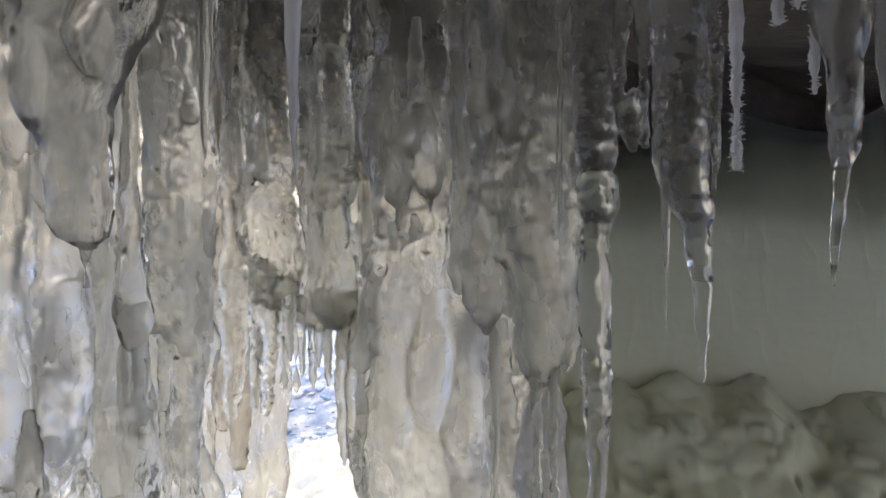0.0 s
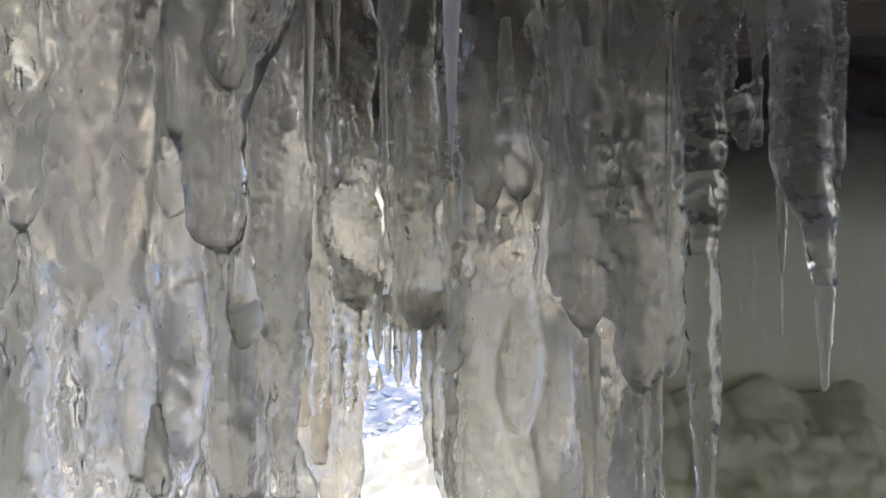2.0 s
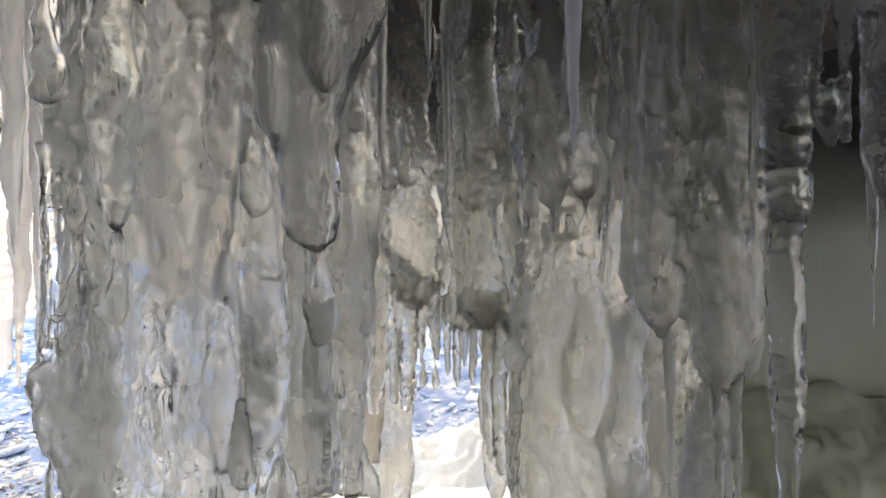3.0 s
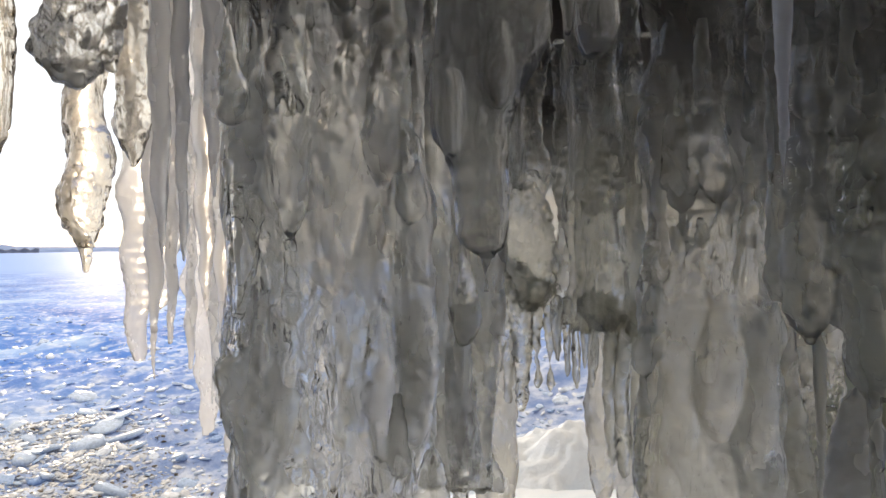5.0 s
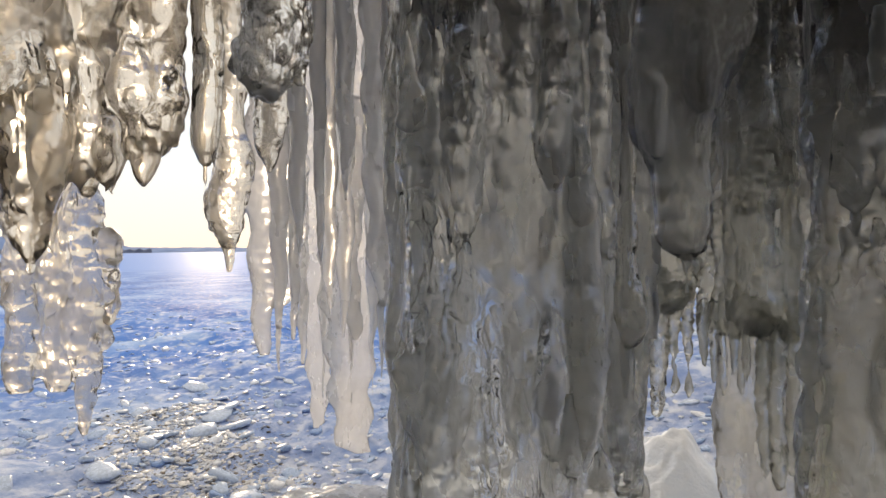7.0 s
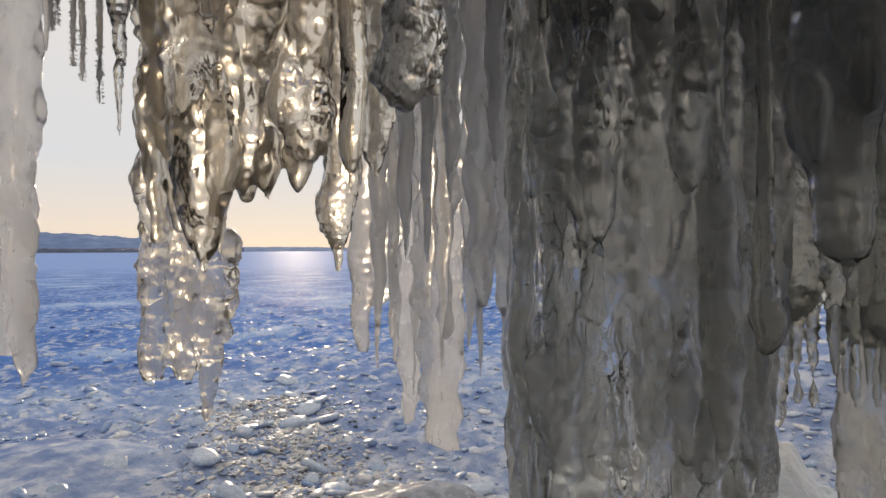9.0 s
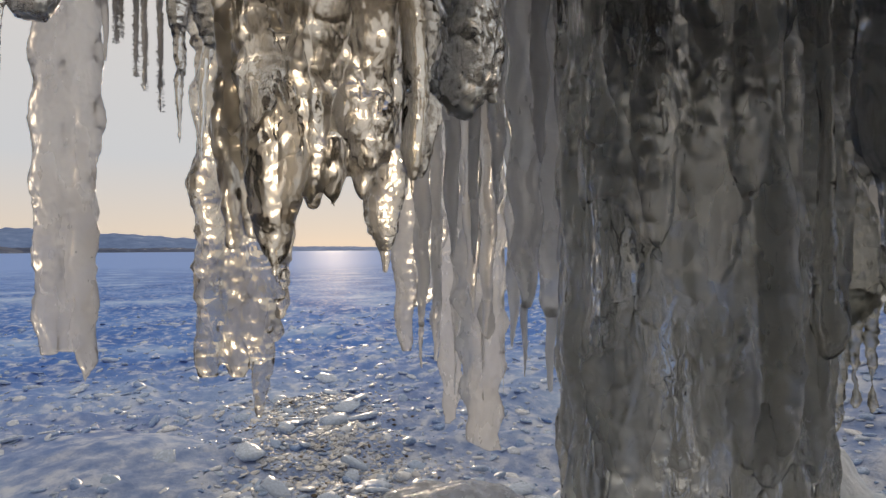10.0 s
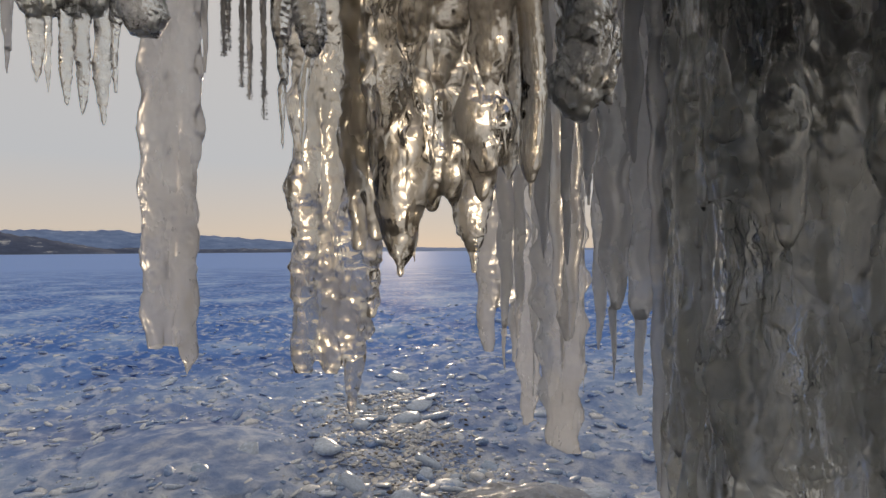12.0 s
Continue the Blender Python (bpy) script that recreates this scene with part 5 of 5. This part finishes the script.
thin.hang(-1.6721, 0.1051, (1.846, 0.0032), (1.841, 0.0050), (1.837, 0.0054), (1.790, 0.0023), part="tip")
thin.thing("icicle", "pale thin icicle by the ice ledge", "icicle", ice_pale, 0.0031, 0.0013, 0.0003, 0.014, group="icicles at the cave mouth")

furred = Ice(50)
furred.hang(-1.106, 0.280, (2.013, 0.0049), (1.872, 0.0047), (1.797, 0.0037), (1.778, 0.0028), (1.741, 0.0014))
furred.frost(-1.106, 0.280, 1.850, 1.741, 0.0035, 400, 0.005)
furred.thing("frosted_icicle", "slender icicle furred with white hoarfrost", "icicle", ice_frost, 0.0018, 0.0015, 0.0003, 0.008, group="frosted icicles")

furred = Ice(51)
furred.hang(-1.100, 0.285, (2.014, 0.0039), (1.872, 0.0037), (1.797, 0.0030), (1.788, 0.0022), (1.750, 0.0014))
furred.frost(-1.100, 0.285, 1.850, 1.750, 0.0029, 400, 0.005)
furred.thing("frosted_icicle", "slender icicle furred with white hoarfrost", "icicle", ice_frost, 0.0018, 0.0015, 0.0003, 0.008, group="frosted icicles")

furred = Ice(52)
furred.hang(-1.084, 0.300, (2.015, 0.0049), (1.871, 0.0047), (1.797, 0.0037), (1.727, 0.0028), (1.690, 0.0014))
furred.frost(-1.084, 0.300, 1.850, 1.690, 0.0035, 400, 0.005)
furred.thing("frosted_icicle", "slender icicle furred with white hoarfrost", "icicle", ice_frost, 0.0018, 0.0015, 0.0003, 0.008, group="frosted icicles")

furred = Ice(53)
furred.hang(-1.074, 0.308, (2.015, 0.0059), (1.871, 0.0056), (1.797, 0.0045), (1.705, 0.0034), (1.668, 0.0014))
furred.frost(-1.074, 0.308, 1.850, 1.668, 0.0041, 400, 0.005)
furred.thing("frosted_icicle", "slender icicle furred with white hoarfrost", "icicle", ice_frost, 0.0018, 0.0015, 0.0003, 0.008, group="frosted icicles")

furred = Ice(54)
furred.hang(-1.057, 0.324, (2.016, 0.0059), (1.871, 0.0056), (1.797, 0.0045), (1.674, 0.0034), (1.636, 0.0014))
furred.frost(-1.057, 0.324, 1.850, 1.636, 0.0041, 400, 0.005)
furred.thing("frosted_icicle", "slender icicle furred with white hoarfrost", "icicle", ice_frost, 0.0018, 0.0015, 0.0003, 0.008, group="frosted icicles")

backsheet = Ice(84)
# leftmost strands, hidden by the near curtain, added to shade the column from sun
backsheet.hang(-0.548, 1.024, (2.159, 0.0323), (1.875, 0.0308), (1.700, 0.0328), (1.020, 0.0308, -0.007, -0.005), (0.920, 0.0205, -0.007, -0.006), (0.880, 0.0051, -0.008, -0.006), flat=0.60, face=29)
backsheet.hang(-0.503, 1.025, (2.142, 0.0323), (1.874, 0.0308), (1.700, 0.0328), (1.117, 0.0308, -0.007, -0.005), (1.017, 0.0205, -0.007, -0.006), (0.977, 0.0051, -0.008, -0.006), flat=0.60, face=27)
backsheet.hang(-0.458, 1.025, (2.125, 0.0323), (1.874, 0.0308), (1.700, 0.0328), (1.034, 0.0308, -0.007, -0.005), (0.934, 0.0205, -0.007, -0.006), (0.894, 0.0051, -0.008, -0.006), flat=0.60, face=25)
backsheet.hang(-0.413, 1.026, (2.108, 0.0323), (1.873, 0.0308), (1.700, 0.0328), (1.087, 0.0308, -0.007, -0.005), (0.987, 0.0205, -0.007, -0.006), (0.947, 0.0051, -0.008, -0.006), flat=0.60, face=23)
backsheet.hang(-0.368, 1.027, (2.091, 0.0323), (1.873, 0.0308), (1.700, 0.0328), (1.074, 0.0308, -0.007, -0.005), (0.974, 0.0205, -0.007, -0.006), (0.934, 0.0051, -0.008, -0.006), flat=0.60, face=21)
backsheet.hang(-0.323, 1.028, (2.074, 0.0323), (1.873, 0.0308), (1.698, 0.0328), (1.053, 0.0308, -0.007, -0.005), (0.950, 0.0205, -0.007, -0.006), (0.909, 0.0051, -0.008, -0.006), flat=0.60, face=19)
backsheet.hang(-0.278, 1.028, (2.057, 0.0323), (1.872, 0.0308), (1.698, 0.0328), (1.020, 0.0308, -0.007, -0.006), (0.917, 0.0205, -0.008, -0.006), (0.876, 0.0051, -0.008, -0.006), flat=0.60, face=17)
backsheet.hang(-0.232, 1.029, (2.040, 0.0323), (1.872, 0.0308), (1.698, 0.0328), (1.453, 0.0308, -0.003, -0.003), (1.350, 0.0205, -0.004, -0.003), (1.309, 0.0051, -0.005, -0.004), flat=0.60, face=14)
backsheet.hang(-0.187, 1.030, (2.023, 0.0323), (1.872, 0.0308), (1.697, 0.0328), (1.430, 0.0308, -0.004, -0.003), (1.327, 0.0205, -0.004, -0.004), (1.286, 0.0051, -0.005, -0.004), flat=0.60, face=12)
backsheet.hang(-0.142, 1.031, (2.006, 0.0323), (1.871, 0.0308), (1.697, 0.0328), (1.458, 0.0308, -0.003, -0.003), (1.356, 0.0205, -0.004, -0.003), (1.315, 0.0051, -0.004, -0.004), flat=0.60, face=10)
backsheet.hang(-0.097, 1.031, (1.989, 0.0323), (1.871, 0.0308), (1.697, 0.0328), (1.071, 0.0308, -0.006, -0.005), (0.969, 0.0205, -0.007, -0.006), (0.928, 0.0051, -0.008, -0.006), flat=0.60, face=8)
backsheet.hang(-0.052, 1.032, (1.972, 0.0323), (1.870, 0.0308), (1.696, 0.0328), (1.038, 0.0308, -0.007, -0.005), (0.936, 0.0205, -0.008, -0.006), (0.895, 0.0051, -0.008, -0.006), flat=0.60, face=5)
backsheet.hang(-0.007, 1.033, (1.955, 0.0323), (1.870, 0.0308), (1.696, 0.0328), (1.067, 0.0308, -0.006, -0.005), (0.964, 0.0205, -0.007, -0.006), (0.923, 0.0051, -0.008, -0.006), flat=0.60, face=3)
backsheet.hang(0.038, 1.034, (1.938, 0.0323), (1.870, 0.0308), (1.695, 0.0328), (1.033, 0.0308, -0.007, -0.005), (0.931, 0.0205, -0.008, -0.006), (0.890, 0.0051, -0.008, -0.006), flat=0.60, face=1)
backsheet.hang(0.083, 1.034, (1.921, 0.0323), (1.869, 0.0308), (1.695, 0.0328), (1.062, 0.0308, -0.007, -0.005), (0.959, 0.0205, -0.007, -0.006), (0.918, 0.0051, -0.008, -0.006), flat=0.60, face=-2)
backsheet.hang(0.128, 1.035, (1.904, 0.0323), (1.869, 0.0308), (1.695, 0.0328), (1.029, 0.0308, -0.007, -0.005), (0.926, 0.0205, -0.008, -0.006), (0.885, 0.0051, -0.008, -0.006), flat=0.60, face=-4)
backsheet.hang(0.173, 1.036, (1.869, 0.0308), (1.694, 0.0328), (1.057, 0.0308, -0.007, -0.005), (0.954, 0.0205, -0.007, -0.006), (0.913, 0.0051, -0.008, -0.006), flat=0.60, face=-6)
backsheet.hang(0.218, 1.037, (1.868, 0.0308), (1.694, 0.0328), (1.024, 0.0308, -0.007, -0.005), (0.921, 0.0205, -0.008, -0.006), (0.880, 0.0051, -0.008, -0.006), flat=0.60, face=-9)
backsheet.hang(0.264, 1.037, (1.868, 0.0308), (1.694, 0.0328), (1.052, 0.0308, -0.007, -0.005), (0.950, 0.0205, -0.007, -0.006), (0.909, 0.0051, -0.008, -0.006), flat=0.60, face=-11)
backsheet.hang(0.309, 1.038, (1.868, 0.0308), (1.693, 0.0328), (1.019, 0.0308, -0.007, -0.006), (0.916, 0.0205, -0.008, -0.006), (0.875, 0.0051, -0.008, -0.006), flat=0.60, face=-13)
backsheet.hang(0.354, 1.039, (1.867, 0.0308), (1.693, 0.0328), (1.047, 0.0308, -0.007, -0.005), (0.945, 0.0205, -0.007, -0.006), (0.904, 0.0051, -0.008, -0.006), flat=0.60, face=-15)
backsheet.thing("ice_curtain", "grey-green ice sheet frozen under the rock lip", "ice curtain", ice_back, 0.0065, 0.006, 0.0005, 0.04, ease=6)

def ice_foot():
    """Lumpy ice heaped along the foot of the ice wall."""
    nu, nv = 300, 150
    u, v = np.meshgrid(np.linspace(0, 1, nu), np.linspace(0, 1, nv))
    u, v = u.ravel(), v.ravel()
    x = 0.10 + 1.1 * u
    p = np.column_stack([x, 0 * x, 2.0 * v])
    crown = 1.185 + 0.025 * noise3(p * (1, 1, 0), 0.11) + 0.02 * noise3(p * (1, 1, 0) + 4, 0.045)
    turn = np.clip(v * 1.25 - 0.05, 0, 1) * math.pi / 2
    y = 0.70 + 0.14 * np.sin(turn) ** 2 - 0.05 * np.cos(turn)
    z = crown - 0.42 * (1 - np.sin(turn)) - 0.3 * np.clip(0.04 - v, 0, 1) / 0.04
    q = np.column_stack([x, y * 0.6, z])
    lumps = np.abs(noise3(q * (1, 1, 0.8), 0.06))
    d = 0.022 * lumps + 0.020 * noise3(q + 3, 0.035) + 0.012 * np.abs(noise3(q + 7, 0.018))
    y, z = y - d * np.cos(turn), z + 0.6 * d * np.sin(turn)
    front = np.column_stack([x, y, z])
    back = np.column_stack([x, np.full(len(x), 0.852), np.minimum(z, 1.2) - 0.02])
    i = (np.arange(nv - 1)[:, None] * nu + np.arange(nu - 1)[None, :]).ravel()
    f = np.column_stack([i, i + 1, i + nu + 1, i + nu])
    m = nu * nv
    faces = f.tolist() + (f[:, ::-1] + m).tolist()
    rim = list(range(nu)) + [k * nu + nu - 1 for k in range(1, nv)] + [nu * (nv - 1) + k for k in range(nu - 2, -1, -1)] + [k * nu for k in range(nv - 2, 0, -1)]
    for a, b in zip(rim, rim[1:] + rim[:1]):
        faces.append((a, a + m, b + m, b))
    return tagged(mesh_object("ice_ledge", np.vstack([front, back]), faces, ice_green), "lumpy grey-green ice heaped at the wall foot", "ice ledge")


ice_foot()

# ---- green ice wall and ledge at the back ----
def ice_sheet_wall(name, label, ax, ay, bx, by, z0, z1, thick, material):
    nu, nz = 90, 60
    u, v = np.meshgrid(np.linspace(0, 1, nu), np.linspace(0, 1, nz))
    u, v = u.ravel(), v.ravel()
    way = np.array([bx - ax, by - ay])
    side = np.array([-way[1], way[0]]) / np.linalg.norm(way)
    p = np.column_stack([ax + u * way[0], ay + u * way[1], z0 + v * (z1 - z0)])
    p[:, 2] += v * 0.05 * noise3(p * (1, 1, 0), 0.16)
    d = 0.02 * noise3(p * (1, 1, 0.4), 0.25) + 0.004 * noise3(p * (1, 1, 0.3), 0.06)
    inner = p + np.column_stack([side[0] * d, side[1] * d, 0 * d])
    deep = thick * np.clip((1 - v) * 9, 0.1, 1)
    inner -= np.column_stack([side[0] * (thick - deep), side[1] * (thick - deep), 0 * deep])
    outer = p - np.array([side[0] * thick * 1.05, side[1] * thick * 1.05, 0])
    i = (np.arange(nz - 1)[:, None] * nu + np.arange(nu - 1)[None, :]).ravel()
    f = np.column_stack([i, i + nu, i + nu + 1, i + 1])
    m = nu * nz
    faces = f.tolist() + (f[:, ::-1] + m).tolist()
    rim = list(range(nu)) + [k * nu + nu - 1 for k in range(1, nz)] + [nu * (nz - 1) + k for k in range(nu - 2, -1, -1)] + [k * nu for k in range(nz - 2, 0, -1)]
    for a, b in zip(rim, rim[1:] + rim[:1]):
        faces.append((a, a + m, b + m, b))
    return tagged(mesh_object(name, np.vstack([inner, outer]), faces, material), label, "ice wall", kind="structure")


ice_sheet_wall("wall_ice", "smooth grey-green ice wall below the dark rock", 1.6, 0.80, 0.20, 0.86, 0.2, 1.60, 0.09, ice_green)


# ---- broken ice on the ground ----
def slab(rng, size):
    """A broken plate of ice with worn edges, about its centre."""
    n = rng.randint(5, 8)
    thick = size * rng.uniform(0.10, 0.28)
    ring = []
    for k in range(n):
        a = 2 * math.pi * (k + rng.uniform(-0.3, 0.3)) / n
        r = size * rng.uniform(0.38, 0.58)
        ring.append((r * math.cos(a), r * math.sin(a) * 0.72))
    verts = []
    for k, h in ((0.55, 0.5), (0.93, 0.36), (1.03, 0.0), (0.9, -0.5)):
        verts += [(x * k, y * k, thick * (h + rng.uniform(-0.06, 0.06))) for x, y in ring]
    faces = [tuple(range(n)), tuple(reversed(range(3 * n, 4 * n)))]
    for lv in (0, n, 2 * n):
        for k in range(n):
            faces.append((lv + k, lv + n + k, lv + n + (k + 1) % n, lv + (k + 1) % n))
    tilt = Euler((rng.gauss(0, 0.25), rng.gauss(0, 0.25), rng.uniform(0, 6.28))).to_matrix()
    return [tilt @ Vector(v) for v in verts], faces


def ground_z(x, y):
    return float(lake_height(np.array([x]), np.array([y]))[0])


def rubble(name, label, category, material, count, low, high, seed, place):
    rng = random.Random(seed)
    verts, faces = [], []
    spots = [place(rng) for _ in range(count)]
    zs = lake_height(np.array([s[0] for s in spots]), np.array([s[1] for s in spots]))
    for (x, y), z in zip(spots, zs):
        size = low * (high / low) ** (rng.random() ** 2)
        v, f = slab(rng, size)
        k = len(verts)
        verts += [(p.x + x, p.y + y, p.z + z + size * 0.03) for p in v]
        faces += [tuple(i + k for i in q) for q in f]
    return tagged(mesh_object(name, verts, faces, material), label, category, kind="stuff")


def open_shore(rng):
    a, r = radians(rng.uniform(-5, 85)), 2.4 * (16 / 2.4) ** (rng.random() ** 0.8)
    return -math.sin(a) * r - 0.1, math.cos(a) * r - 0.1


def strip(rng):
    u, w = rng.uniform(0, 1), rng.gauss(0, 0.28)
    return -2.2 - 2.6 * u + 0.5 * w, 2.1 + 1.7 * u + w


rubble("ice_rubble", "small broken bits of white and blue ice", "ice rubble", broken_ice, 7000, 0.03, 0.16, 3, open_shore)
rubble("shore_ice_bits", "small glittering ice fragments along the shore", "ice rubble", shore_chips, 3800, 0.02, 0.08, 4, strip)
rubble("pebble_patch", "dark pebbles and grit between the ice", "pebbles", pebbles, 1700, 0.010, 0.045, 5, strip)

rng = random.Random(8)
for k in range(70):
    x, y = strip(rng) if k % 3 == 0 else open_shore(rng)
    v, f = slab(rng, rng.uniform(0.14, 0.34))
    ob = mesh_object("ice_block", v, f, broken_ice)
    ob.location = (x, y, ground_z(x, y) + 0.02)
    tagged(ob, "loose broken slab of blue-white ice on the frozen lake", "ice block", "ice blocks on the shore")


def mound(name, label, x, y, r, h, seed, material=lake_ice):
    n = 70
    s = np.linspace(-1, 1, n)
    gx, gy = np.meshgrid(s, s)
    px, py = x + gx.ravel() * r, y + gy.ravel() * r * 0.75
    d = np.hypot(gx.ravel(), gy.ravel())
    q = np.column_stack([px, py, np.full(len(px), seed * 3.1)])
    dome = np.cos(np.minimum(d, 1) * math.pi / 2) ** 0.8
    z = lake_height(px, py) * 0.3 + h * dome + 0.12 * h * noise3(q, r * 0.16) + 0.05 * h * noise3(q, r * 0.05) + 0.35 * h * noise3(q, r * 0.5) * dome - 0.12 * (d > 0.97)
    i = (np.arange(n - 1)[:, None] * n + np.arange(n - 1)[None, :]).ravel()
    f = np.column_stack([i, i + 1, i + n + 1, i + n])
    return tagged(mesh_object(name, np.column_stack([px, py, z]), f.tolist(), material), label, "ice mound")


mound("ice_mound", "lumpy snow-crusted ice mound on the shore", -1.95, 2.45, 0.55, 0.17, 1, ice_pale)
mound("ice_mound", "rounded blue-white ice hummock on the frozen lake", -4.3, 1.75, 0.95, 0.10, 2)
mound("ice_mound", "rounded snow-covered mound on the shore", -0.55, 3.1, 0.6, 0.45, 3, snow)
mound("snow_drift", "broad white snow drift under the overhang", -0.15, 2.5, 1.5, 0.22, 4, snow)
